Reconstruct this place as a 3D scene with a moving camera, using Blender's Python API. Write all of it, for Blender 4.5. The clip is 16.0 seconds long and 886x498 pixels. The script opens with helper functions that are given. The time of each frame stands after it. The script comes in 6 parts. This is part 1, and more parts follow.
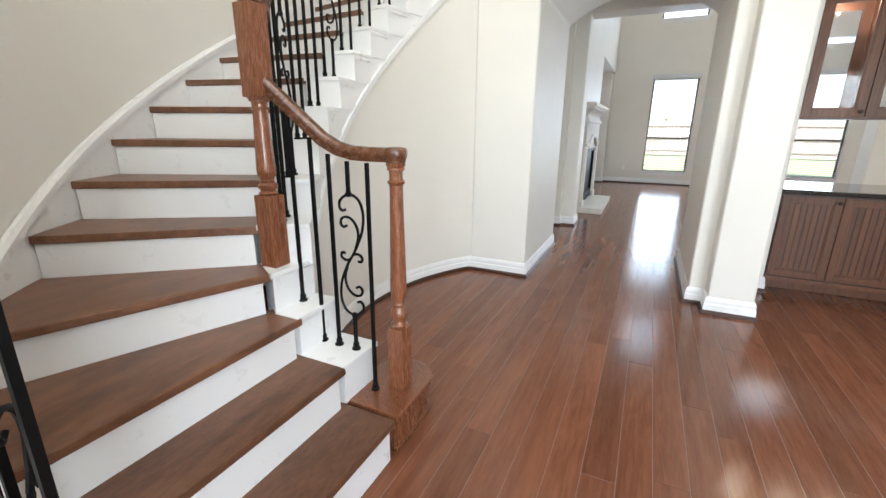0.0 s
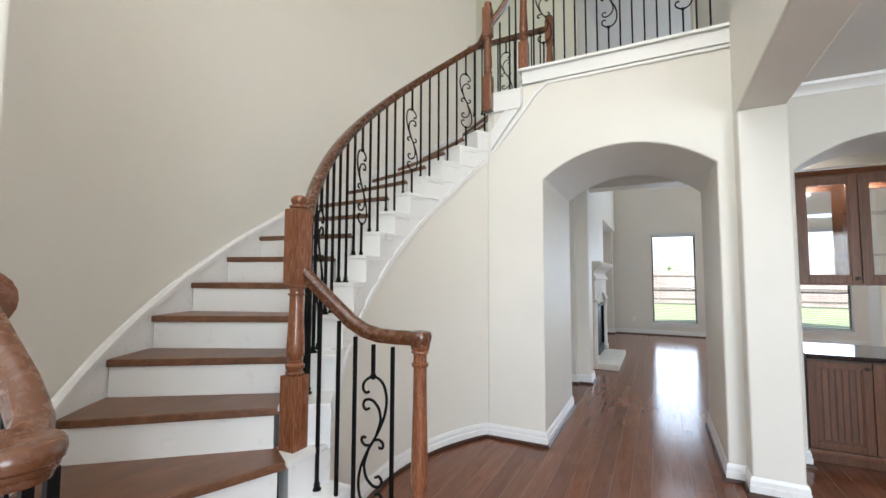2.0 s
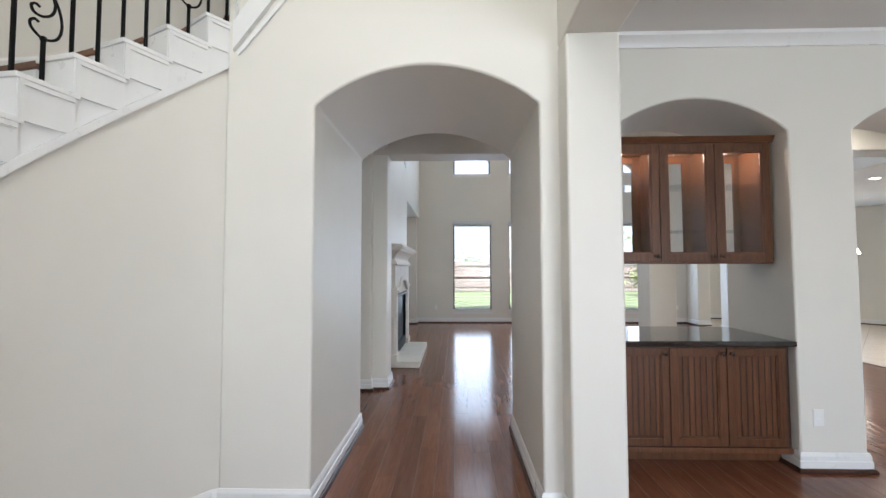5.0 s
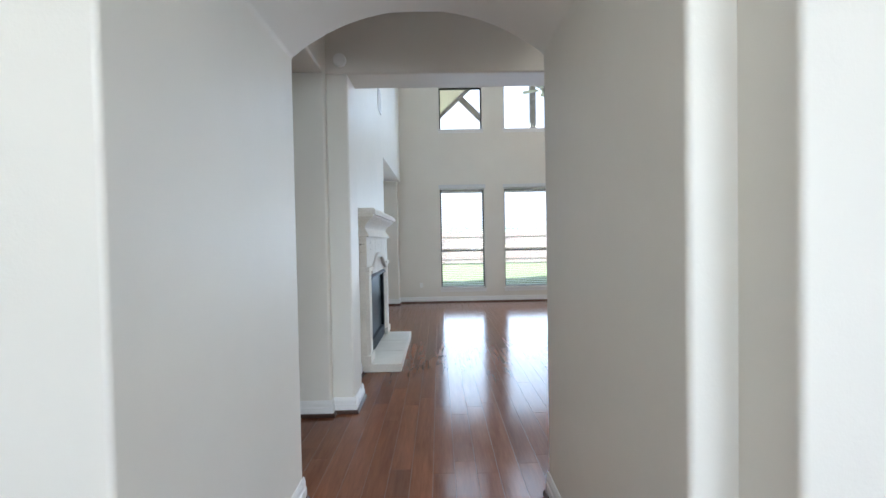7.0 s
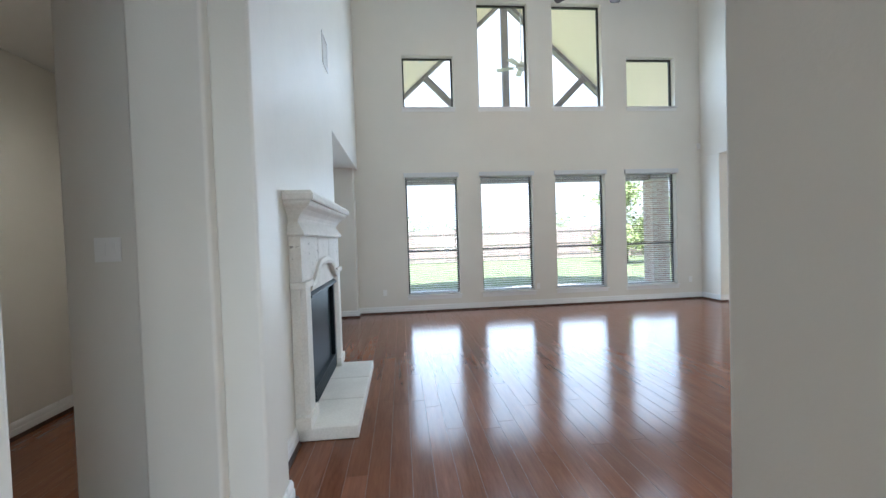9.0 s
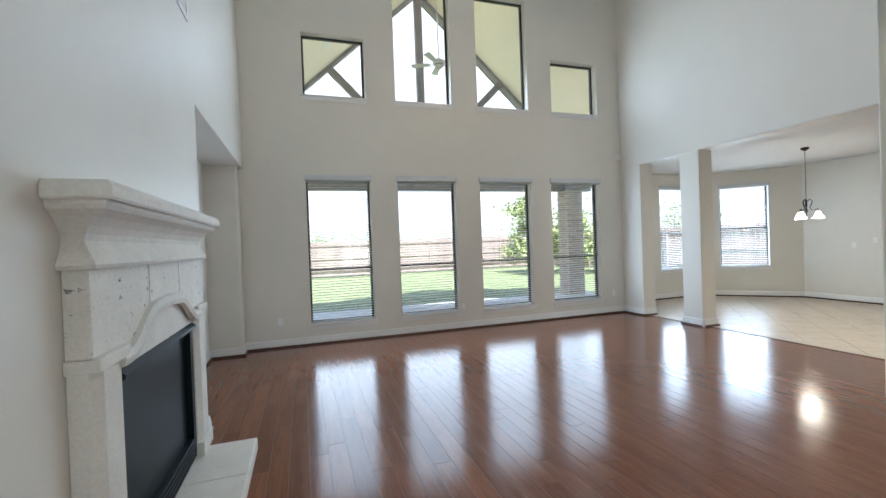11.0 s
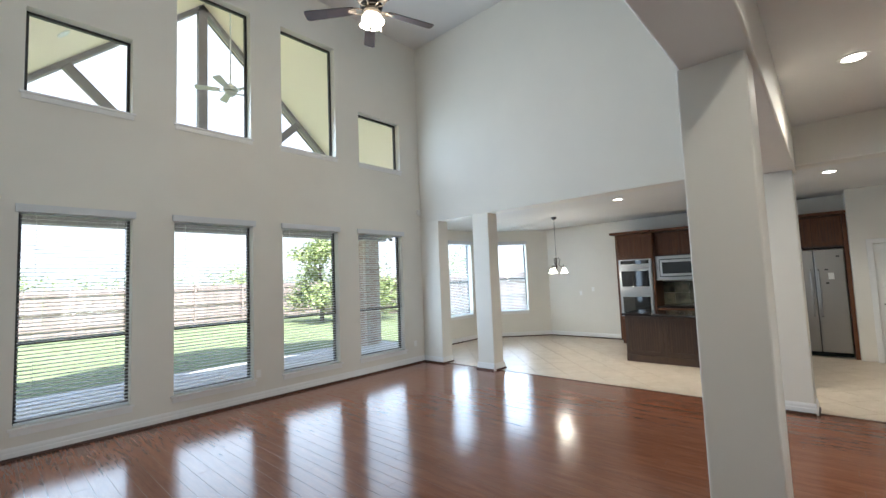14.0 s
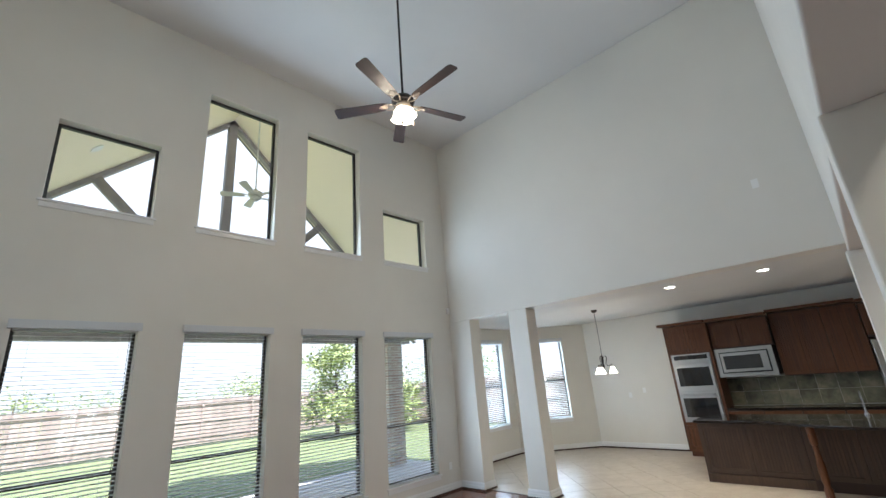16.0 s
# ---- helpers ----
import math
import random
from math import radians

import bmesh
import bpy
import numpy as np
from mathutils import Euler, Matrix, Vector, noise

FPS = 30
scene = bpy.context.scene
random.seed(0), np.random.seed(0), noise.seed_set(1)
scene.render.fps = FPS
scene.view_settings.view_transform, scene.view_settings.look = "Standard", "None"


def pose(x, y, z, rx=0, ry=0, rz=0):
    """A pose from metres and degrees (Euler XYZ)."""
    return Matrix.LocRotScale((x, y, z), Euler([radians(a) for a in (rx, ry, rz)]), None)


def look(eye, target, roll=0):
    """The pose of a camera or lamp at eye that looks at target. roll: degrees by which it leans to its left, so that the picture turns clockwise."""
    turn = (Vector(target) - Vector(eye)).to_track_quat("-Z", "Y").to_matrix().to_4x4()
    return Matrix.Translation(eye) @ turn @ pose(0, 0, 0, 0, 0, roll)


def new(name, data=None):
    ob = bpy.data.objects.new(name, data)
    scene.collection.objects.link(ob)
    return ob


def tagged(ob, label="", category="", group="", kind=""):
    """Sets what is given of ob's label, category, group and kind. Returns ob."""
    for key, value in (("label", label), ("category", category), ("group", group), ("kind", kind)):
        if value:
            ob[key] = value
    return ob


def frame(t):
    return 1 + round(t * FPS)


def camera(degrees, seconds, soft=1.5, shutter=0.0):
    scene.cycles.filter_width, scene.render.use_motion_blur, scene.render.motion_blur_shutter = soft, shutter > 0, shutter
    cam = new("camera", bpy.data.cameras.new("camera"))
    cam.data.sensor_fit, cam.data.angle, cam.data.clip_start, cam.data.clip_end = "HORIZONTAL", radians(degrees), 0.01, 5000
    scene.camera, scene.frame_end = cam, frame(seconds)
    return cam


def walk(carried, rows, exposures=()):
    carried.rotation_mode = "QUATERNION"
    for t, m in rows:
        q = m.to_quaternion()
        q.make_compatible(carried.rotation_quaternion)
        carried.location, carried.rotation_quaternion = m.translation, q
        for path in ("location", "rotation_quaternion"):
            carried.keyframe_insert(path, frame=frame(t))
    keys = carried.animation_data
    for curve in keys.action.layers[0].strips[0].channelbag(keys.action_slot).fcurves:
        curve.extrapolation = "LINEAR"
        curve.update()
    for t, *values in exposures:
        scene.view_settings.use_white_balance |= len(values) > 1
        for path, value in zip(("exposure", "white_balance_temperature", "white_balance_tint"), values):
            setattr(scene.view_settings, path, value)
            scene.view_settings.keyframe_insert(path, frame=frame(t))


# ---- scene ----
cam = camera(92.6, 16.0)
PATH = [
    (0, (0.348, 0.206, 1.385), (-0.475, 1.945, 0.838), 0.5),
    (0.5, (0.274, 0.154, 1.382), (-0.67, 1.823, 0.813), -0.3),
    (1, (0.256, 0.123, 1.433), (-0.734, 1.805, 0.995), -1.3),
    (1.5, (0.274, 0.11, 1.501), (-0.706, 1.846, 1.343), -0.8),
    (2, (0.327, 0.118, 1.548), (-0.571, 1.901, 1.678), 0.2),
    (2.5, (0.402, 0.154, 1.581), (-0.352, 1.978, 1.901), 1.0),
    (3, (0.43, 0.248, 1.584), (-0.161, 2.115, 1.991), 1.4),
    (3.5, (0.349, 0.487, 1.558), (0.047, 2.42, 1.972), 0.6),
    (4, (0.264, 0.77, 1.517), (0.129, 2.748, 1.782), -0.1),
    (4.5, (0.257, 1.13, 1.478), (0.156, 3.121, 1.643), -0.1),
    (5, (0.261, 1.508, 1.45), (0.205, 3.505, 1.543), -0.1),
    (7.5, (0.169, 3.477, 1.454), (0.191, 5.477, 1.409), -1.2),
    (8, (0.154, 3.878, 1.447), (0.179, 5.877, 1.402), -1.7),
    (8.5, (0.108, 4.24, 1.467), (0.213, 6.237, 1.418), -1.5),
    (9, (0.1, 4.606, 1.454), (0.295, 6.596, 1.401), -1.9),
    (11.5, (0.132, 6.099, 1.585), (0.907, 7.943, 1.585), -1.9),
    (12, (0.069, 6.316, 1.624), (1.01, 8.081, 1.646), -1.8),
    (12.5, (0.023, 6.361, 1.646), (1.166, 8.002, 1.667), -2.1),
    (13, (-0.024, 6.407, 1.689), (1.339, 7.871, 1.699), -2.3),
    (13.5, (-0.027, 6.407, 1.706), (1.444, 7.762, 1.722), -2.1),
    (14, (-0.066, 6.454, 1.724), (1.412, 7.795, 1.867), -2.3),
    (14.5, (-0.039, 6.56, 1.738), (1.436, 7.887, 1.989), -2.8),
    (15, (0.047, 6.749, 1.779), (1.5, 8.066, 2.172), -3.7),
    (15.5, (0.132, 6.913, 1.817), (1.551, 8.232, 2.31), -4.4),
    (16, (0.176, 7.123, 1.842), (1.566, 8.431, 2.44), -4.5),
]
walk(cam, [(t, look(eye, target, roll)) for t, eye, target, roll in PATH], [(0.0, 2.36, 5950, 10), (1.5, 2.14, 5950, 11), (3.0, 1.96, 5850, 11), (5.0, 1.9, 5820, 12), (7.5, 2.2, 5500, 8), (9.0, 2.16, 5500, 8), (11.5, 1.87, 5820, 8), (14.0, 1.93, 5800, 8), (16.0, 1.73, 5830, 9)])
# daylight and exposure
world = bpy.data.worlds.new("sky")
scene.world = world
world.use_nodes = True
wn = world.node_tree
sky = wn.nodes.new("ShaderNodeTexSky")
sky.sky_type, sky.sun_disc = "NISHITA", False
sky.sun_elevation, sky.sun_rotation = radians(62), radians(197)
sky.air_density, sky.dust_density, sky.ozone_density = 1.4, 2.0, 0.6
wn.links.new(sky.outputs[0], wn.nodes["Background"].inputs[0])
wn.nodes["Background"].inputs[1].default_value = 0.15


def lamp(name, kind, matrix, power, colour=(1, 1, 1), **extra):
    data = bpy.data.lights.new(name, kind)
    data.energy, data.color = power, colour
    ob = new(name, data)
    ob.matrix_world = matrix
    if kind == "AREA":
        data.shape, data.size, data.size_y = "RECTANGLE", extra["w"], extra["h"]
    elif kind == "SUN":
        data.angle = radians(0.6)
    else:
        data.shadow_soft_size = extra.get("r", 0.05)
        if kind == "SPOT":
            data.spot_size, data.spot_blend = radians(160), 1.0
    return ob


# the sun stands behind the house, over the street side
sun = lamp("sun", "SUN", look((0, 0, 20), (3.0, 10.0, 0)), 5.0, (1.0, 0.95, 0.87))
DAY = (0.72, 0.86, 1.0)
for x0, x1 in ((0.22, 1.25), (1.72, 2.78), (3.26, 4.31), (4.76, 5.87)):
    lamp("window_light", "AREA", look(((x0 + x1) / 2, 12.92, 1.5), ((x0 + x1) / 2, 0, 1.2)), 7.0, DAY, w=0.95, h=2.2)
for x0, x1, z0, z1 in ((0.23, 1.23, 4.03, 5.03), (1.74, 2.76, 4.03, 6.1), (3.27, 4.31, 4.03, 6.1), (4.83, 5.88, 4.03, 5.04)):
    lamp("window_light", "AREA", look(((x0 + x1) / 2, 12.975, (z0 + z1) / 2), ((x0 + x1) / 2, 0, (z0 + z1) / 2 - 2)), 2.7 * (z1 - z0), DAY, w=0.9, h=z1 - z0 - 0.1)
lamp("window_light", "AREA", look((8.9, 14.2, 1.7), (8.6, 8, 1.4)), 14, DAY, w=0.9, h=1.9)
lamp("window_light", "AREA", look((10.48, 13.48, 1.7), (7, 10, 1.4)), 14, DAY, w=0.9, h=1.9)
# assumed street side windows, unseen behind the walker, added to brighten foyer and dining room
FRONT = (0.95, 0.98, 1.0)
lamp("window_light", "AREA", look((-0.1, -2.45, 3.6), (-0.1, 4, 0.0)), 15, FRONT, w=1.6, h=3.6)
lamp("window_light", "AREA", look((3.0, -2.45, 1.6), (3.0, 3, 3.0)), 43, FRONT, w=2.4, h=1.9)

# ---------------------------------------------------------------- helpers


def box(bm, x0, x1, y0, y1, z0, z1):
    vs = [bm.verts.new((x, y, z)) for z in (z0, z1) for x, y in ((x0, y0), (x1, y0), (x1, y1), (x0, y1))]
    for a in ((3, 2, 1, 0), (4, 5, 6, 7), (0, 1, 5, 4), (1, 2, 6, 5), (2, 3, 7, 6), (3, 0, 4, 7)):
        bm.faces.new([vs[i] for i in a])
    return vs


def prism(bm, poly, z0, z1):
    """An upright prism over a plan outline; z0 and z1 are numbers or functions of (x, y)."""
    lo = [bm.verts.new((x, y, z0(x, y) if callable(z0) else z0)) for x, y in poly]
    hi = [bm.verts.new((x, y, z1(x, y) if callable(z1) else z1)) for x, y in poly]
    n = len(poly)
    bm.faces.new(lo[::-1])
    bm.faces.new(hi)
    for i in range(n):
        bm.faces.new((lo[i], lo[(i + 1) % n], hi[(i + 1) % n], hi[i]))
    return lo + hi


def slab(bm, poly, axis, a, b):
    """A plate whose outline lies across an axis: poly holds the two other coordinates in order."""
    def at(u, v, w):
        return {"x": (w, u, v), "y": (u, w, v), "z": (u, v, w)}[axis]
    lo = [bm.verts.new(at(u, v, a)) for u, v in poly]
    hi = [bm.verts.new(at(u, v, b)) for u, v in poly]
    n = len(poly)
    bm.faces.new(lo[::-1])
    bm.faces.new(hi)
    for i in range(n):
        bm.faces.new((lo[i], lo[(i + 1) % n], hi[(i + 1) % n], hi[i]))


def tube(bm, pts, r, sides=6, flat=1.0, up=None, close=True):
    """A swept bar. r: a number or one for each point; flat squeezes it across."""
    pts = [Vector(p) for p in pts]
    rings = []
    side = None
    for i, p in enumerate(pts):
        way = (pts[min(i + 1, len(pts) - 1)] - pts[max(i - 1, 0)]).normalized()
        ref = Vector(up) if up else (side.cross(way) if side else (Vector((0, 0, 1)) if abs(way.z) < 0.9 else Vector((1, 0, 0))))
        s = way.cross(ref)
        side = s.normalized() if s.length > 1e-6 else side
        top = side.cross(way).normalized()
        rr = r[i] if isinstance(r, (list, tuple)) else r
        rings.append([bm.verts.new(p + side * (rr * flat * math.cos(a)) + top * (rr * math.sin(a)))
                      for a in (math.tau * (k + 0.5) / sides for k in range(sides))])
    for a, b in zip(rings, rings[1:]):
        for k in range(sides):
            bm.faces.new((a[k], a[(k + 1) % sides], b[(k + 1) % sides], b[k]))
    if close:
        bm.faces.new(rings[0][::-1])
        bm.faces.new(rings[-1])
    return rings


def sweep(bm, pts, profile, up=(0, 0, 1), close=True):
    """Sweep an outline (side, up) along points."""
    pts = [Vector(p) for p in pts]
    rings = []
    for i, p in enumerate(pts):
        way = (pts[min(i + 1, len(pts) - 1)] - pts[max(i - 1, 0)]).normalized()
        side = way.cross(Vector(up)).normalized()
        top = side.cross(way)
        rings.append([bm.verts.new(p + side * u + top * v) for u, v in profile])
    n = len(profile)
    for a, b in zip(rings, rings[1:]):
        for k in range(n):
            bm.faces.new((a[k], a[(k + 1) % n], b[(k + 1) % n], b[k]))
    if close:
        bm.faces.new(rings[0][::-1])
        bm.faces.new(rings[-1])


def lathe(bm, profile, x, y, sides=16):
    """Turned work: rows of radius and height about an upright axis."""
    rings = [[bm.verts.new((x + r * math.cos(math.tau * k / sides), y + r * math.sin(math.tau * k / sides), z)) for k in range(sides)] for r, z in profile]
    for a, b in zip(rings, rings[1:]):
        for k in range(sides):
            bm.faces.new((a[k], a[(k + 1) % sides], b[(k + 1) % sides], b[k]))
    bm.faces.new(rings[0][::-1])
    bm.faces.new(rings[-1])


def thing(name, loc=(0, 0, 0), label="", category="", group="", kind=""):
    ob = new(name)
    ob.location = loc
    ob.empty_display_size = 0.1
    return tagged(ob, label, category, group, kind)


def origin(ob):
    at = Vector((0, 0, 0))
    while ob:
        at += ob.location
        ob = ob.parent
    return at


def mesh_of(name, bm, material, smooth=None, bevel=0):
    bmesh.ops.recalc_face_normals(bm, faces=bm.faces)
    if bevel:
        edges = [e for e in bm.edges if len(e.link_faces) == 2 and e.calc_face_angle(0) > 0.7]
        bmesh.ops.bevel(bm, geom=edges, offset=bevel, segments=2, profile=0.6, affect="EDGES", clamp_overlap=True)
    me = bpy.data.meshes.new(name)
    bm.to_mesh(me)
    bm.free()
    me.materials.append(material)
    if smooth is not None:
        me.polygons.foreach_set("use_smooth", [True] * len(me.polygons))
        me.set_sharp_from_angle(angle=radians(smooth))
    return me


def part(name, bm, material, parent=None, label="", smooth=None, bevel=0):
    """One mesh object under a thing or part; the mesh is given in the place's own coordinates."""
    if parent:
        bmesh.ops.translate(bm, vec=-origin(parent), verts=bm.verts)
    ob = new(name, mesh_of(name, bm, material, smooth, bevel))
    ob.parent = parent
    return tagged(ob, label)


def single(name, bm, material, label="", category="", group="", kind="", smooth=None, bevel=0):
    return tagged(part(name, bm, material, None, "", smooth, bevel), label, category, group, kind)


def wall(name, axis, a, b, u0, u1, z0, z1, material, holes=(), label="", round_edge=0.018):
    """A wall across an axis from a to b, running u0..u1; holes: (ua, ub, za, zb, rise); rise > 0 arches the head above zb."""
    us, zs = {u0, u1}, {z0, z1}
    for ua, ub, za, zb, rise in holes:
        us |= {ua, ub}
        zs |= {za, zb}
        if rise:
            us |= {ua + (ub - ua) * k / 20 for k in range(21)}
    us = sorted({round(u, 5) for u in us if u0 - 1e-6 <= u <= u1 + 1e-6})
    zs = sorted({round(z, 5) for z in zs if z0 - 1e-6 <= z <= z1 + 1e-6})

    def full(i, j):
        if not (0 <= i < len(us) - 1 and 0 <= j < len(zs) - 1):
            return False
        u, z = (us[i] + us[i + 1]) / 2, (zs[j] + zs[j + 1]) / 2
        return not any(ua < u < ub and za < z < zb for ua, ub, za, zb, _ in holes)

    def lift(u, z):
        for ua, ub, za, zb, rise in holes:
            if rise and abs(z - zb) < 1e-4 and ua - 1e-4 <= u <= ub + 1e-4:
                half = (ub - ua) / 2
                rad = (half * half + rise * rise) / (2 * rise)
                return z + math.sqrt(max(rad * rad - (u - ua - half) ** 2, 0)) - (rad - rise)
        return z

    bm, seen = bmesh.new(), {}

    def vert(i, j, w):
        if (i, j, w) not in seen:
            u = us[i]
            z = lift(u, zs[j])
            seen[i, j, w] = bm.verts.new((w, u, z) if axis == "x" else (u, w, z))
        return seen[i, j, w]

    for i in range(len(us) - 1):
        for j in range(len(zs) - 1):
            if not full(i, j):
                continue
            for w in (a, b):
                bm.faces.new([vert(i, j, w), vert(i + 1, j, w), vert(i + 1, j + 1, w), vert(i, j + 1, w)])
            for di, dj, p, q in ((-1, 0, (i, j), (i, j + 1)), (1, 0, (i + 1, j), (i + 1, j + 1)), (0, -1, (i, j), (i + 1, j)), (0, 1, (i, j + 1), (i + 1, j + 1))):
                if not full(i + di, j + dj):
                    bm.faces.new([vert(*p, a), vert(*q, a), vert(*q, b), vert(*p, b)])
    ob = single(name, bm, material, label, "wall", kind="structure", smooth=35)
    if round_edge:
        m = ob.modifiers.new("rounded corner", "BEVEL")
        m.width, m.segments, m.limit_method, m.angle_limit = round_edge, 3, "ANGLE", radians(40)
        m.use_clamp_overlap, m.harden_normals = True, True
    return ob


def baseboard(name, path, height=0.13, side=1):
    """A stepped skirting along plan points; it stands on the left of the way for side=1."""
    bm = bmesh.new()
    prof = [(0.0, 0.0), (0.019, 0.0), (0.019, height * 0.55), (0.014, height * 0.6), (0.014, height * 0.82), (0.006, height), (0, height)]
    pts = [Vector((x, y, 0)) for x, y in path]
    rings = []
    for i, p in enumerate(pts):
        d0 = (pts[i] - pts[i - 1]).normalized() if i else (pts[1] - pts[0]).normalized()
        d1 = (pts[i + 1] - pts[i]).normalized() if i < len(pts) - 1 else d0
        n0, n1 = Vector((-d0.y, d0.x, 0)) * side, Vector((-d1.y, d1.x, 0)) * side
        m = (n0 + n1).normalized()
        m /= max(m.dot(n1), 0.3)
        rings.append([bm.verts.new(p + m * u + Vector((0, 0, v + 0.004))) for u, v in prof])
    for a, b in zip(rings, rings[1:]):
        for k in range(len(prof)):
            n = (k + 1) % len(prof)
            bm.faces.new((a[k], a[n], b[n], b[k]))
    bm.faces.new(rings[0])
    bm.faces.new(rings[-1][::-1])
    feet = [(r[0].co.copy(), r[1].co.copy()) for r in rings]
    board = single(name, bm, WHITE, "white painted stepped baseboard along the wall", "baseboard", kind="structure")
    bm = bmesh.new()
    shoe = [(0.0, 0.0), (0.036, 0.0), (0.035, 0.016), (0.027, 0.028), (0.0, 0.03)]
    lines = [[bm.verts.new((q - p) / 0.019 * u + p + Vector((0, 0, v - 0.003))) for u, v in shoe] for p, q in feet]
    for a, b in zip(lines, lines[1:]):
        for k in range(len(shoe)):
            n = (k + 1) % len(shoe)
            bm.faces.new((a[k], a[n], b[n], b[k]))
    part("shoe_moulding", bm, SHOE, board, "dark wooden shoe moulding")
    return board


# ---------------------------------------------------------------- materials


def material(name, colour, rough=0.5, metal=0.0, **kw):
    m = bpy.data.materials.new(name)
    m.use_nodes = True
    nt = m.node_tree
    b = nt.nodes["Principled BSDF"]
    b.inputs["Base Color"].default_value = (*colour, 1)
    b.inputs["Roughness"].default_value, b.inputs["Metallic"].default_value = rough, metal
    for k, v in kw.items():
        b.inputs[k.replace("_", " ")].default_value = v
    return m, nt, b


def nodes(nt, kind, **values):
    n = nt.nodes.new("ShaderNode" + kind)
    for k, v in values.items():
        n.inputs[k.replace("_", " ")].default_value = v
    return n


def grain_of(nt, scale, stretch=(1, 1, 1), detail=6.0, rough=0.6, dist=0.0, wobble=False):
    """Noise over the object's place, moved for each object when wobble is set."""
    co = nt.nodes.new("ShaderNodeTexCoord")
    mp = nt.nodes.new("ShaderNodeMapping")
    mp.inputs["Scale"].default_value = stretch
    nt.links.new(co.outputs["Object"], mp.inputs["Vector"])
    if wobble:
        info = nt.nodes.new("ShaderNodeObjectInfo")
        mul = nt.nodes.new("ShaderNodeVectorMath")
        mul.operation = "SCALE"
        mul.inputs[0].default_value = (37.0, 53.0, 11.0)
        nt.links.new(info.outputs["Random"], mul.inputs["Scale"])
        nt.links.new(mul.outputs[0], mp.inputs["Location"])
    n = nodes(nt, "TexNoise", Scale=scale, Detail=detail, Roughness=rough, Distortion=dist)
    nt.links.new(mp.outputs[0], n.inputs["Vector"])
    return n.outputs["Fac"]


def ramp(nt, fac, stops):
    r = nt.nodes.new("ShaderNodeValToRGB")
    while len(r.color_ramp.elements) < len(stops):
        r.color_ramp.elements.new(0.5)
    for e, (pos, c) in zip(r.color_ramp.elements, stops):
        e.position, e.color = pos, (*c, 1)
    nt.links.new(fac, r.inputs[0])
    return r.outputs[0]


def mix(nt, fac, a, b, blend="MIX"):
    n = nt.nodes.new("ShaderNodeMix")
    n.data_type, n.blend_type = "RGBA", blend
    if isinstance(fac, (int, float)):
        n.inputs["Factor"].default_value = fac
    else:
        nt.links.new(fac, n.inputs["Factor"])
    for k, v in ((6, a), (7, b)):
        if isinstance(v, tuple):
            n.inputs[k].default_value = (*v, 1)
        else:
            nt.links.new(v, n.inputs[k])
    return n.outputs[2]


def bump(nt, b, height, strength, dist=0.01):
    n = nodes(nt, "Bump", Strength=strength, Distance=dist)
    nt.links.new(height, n.inputs["Height"])
    nt.links.new(n.outputs[0], b.inputs["Normal"])


def spread(nt, fac, lo, hi):
    n = nodes(nt, "MapRange", From_Min=0.3, From_Max=0.7, To_Min=lo, To_Max=hi)
    nt.links.new(fac, n.inputs["Value"])
    return n.outputs[0]


def paint(name, colour, rough=0.55, orange_peel=0.13, vary=0.05):
    m, nt, b = material(name, colour, rough)
    large = grain_of(nt, 0.9, detail=3)
    dark = tuple(c * (1 - vary) for c in colour)
    nt.links.new(ramp(nt, large, [(0.3, dark), (0.7, colour)]), b.inputs["Base Color"])
    bump(nt, b, grain_of(nt, 95.0, detail=2), orange_peel, 0.004)
    nt.links.new(spread(nt, grain_of(nt, 14.0, detail=3), rough - 0.06, rough + 0.06), b.inputs["Roughness"])
    return m


def wood(name, dark, light, rough=0.3, along=(1, 1, 1), fine=40.0, coat=0.0, wobble=True, bumpy=0.12, streak=0.5):
    m, nt, b = material(name, light, rough)
    big = grain_of(nt, 3.2, along, 4, 0.55, 1.2, wobble)
    small = grain_of(nt, fine, along, 8, 0.7, 0.4, wobble)
    col = ramp(nt, big, [(0.28, dark), (0.72, light)])
    col = mix(nt, 0.35, col, ramp(nt, small, [(0.35, tuple(c * streak for c in dark)), (0.65, light)]))
    if wobble:
        info = nt.nodes.new("ShaderNodeObjectInfo")
        tone = nodes(nt, "MapRange", To_Min=0.82, To_Max=1.15)
        nt.links.new(info.outputs["Random"], tone.inputs["Value"])
        comb = nt.nodes.new("ShaderNodeCombineColor")
        for k in range(3):
            nt.links.new(tone.outputs[0], comb.inputs[k])
        col = mix(nt, 1.0, col, comb.outputs[0], "MULTIPLY")
    nt.links.new(col, b.inputs["Base Color"])
    nt.links.new(spread(nt, small, rough - 0.05, rough + 0.1), b.inputs["Roughness"])
    bump(nt, b, small, bumpy, 0.003)
    if coat:
        b.inputs["Coat Weight"].default_value, b.inputs["Coat Roughness"].default_value = coat, 0.16
    return m


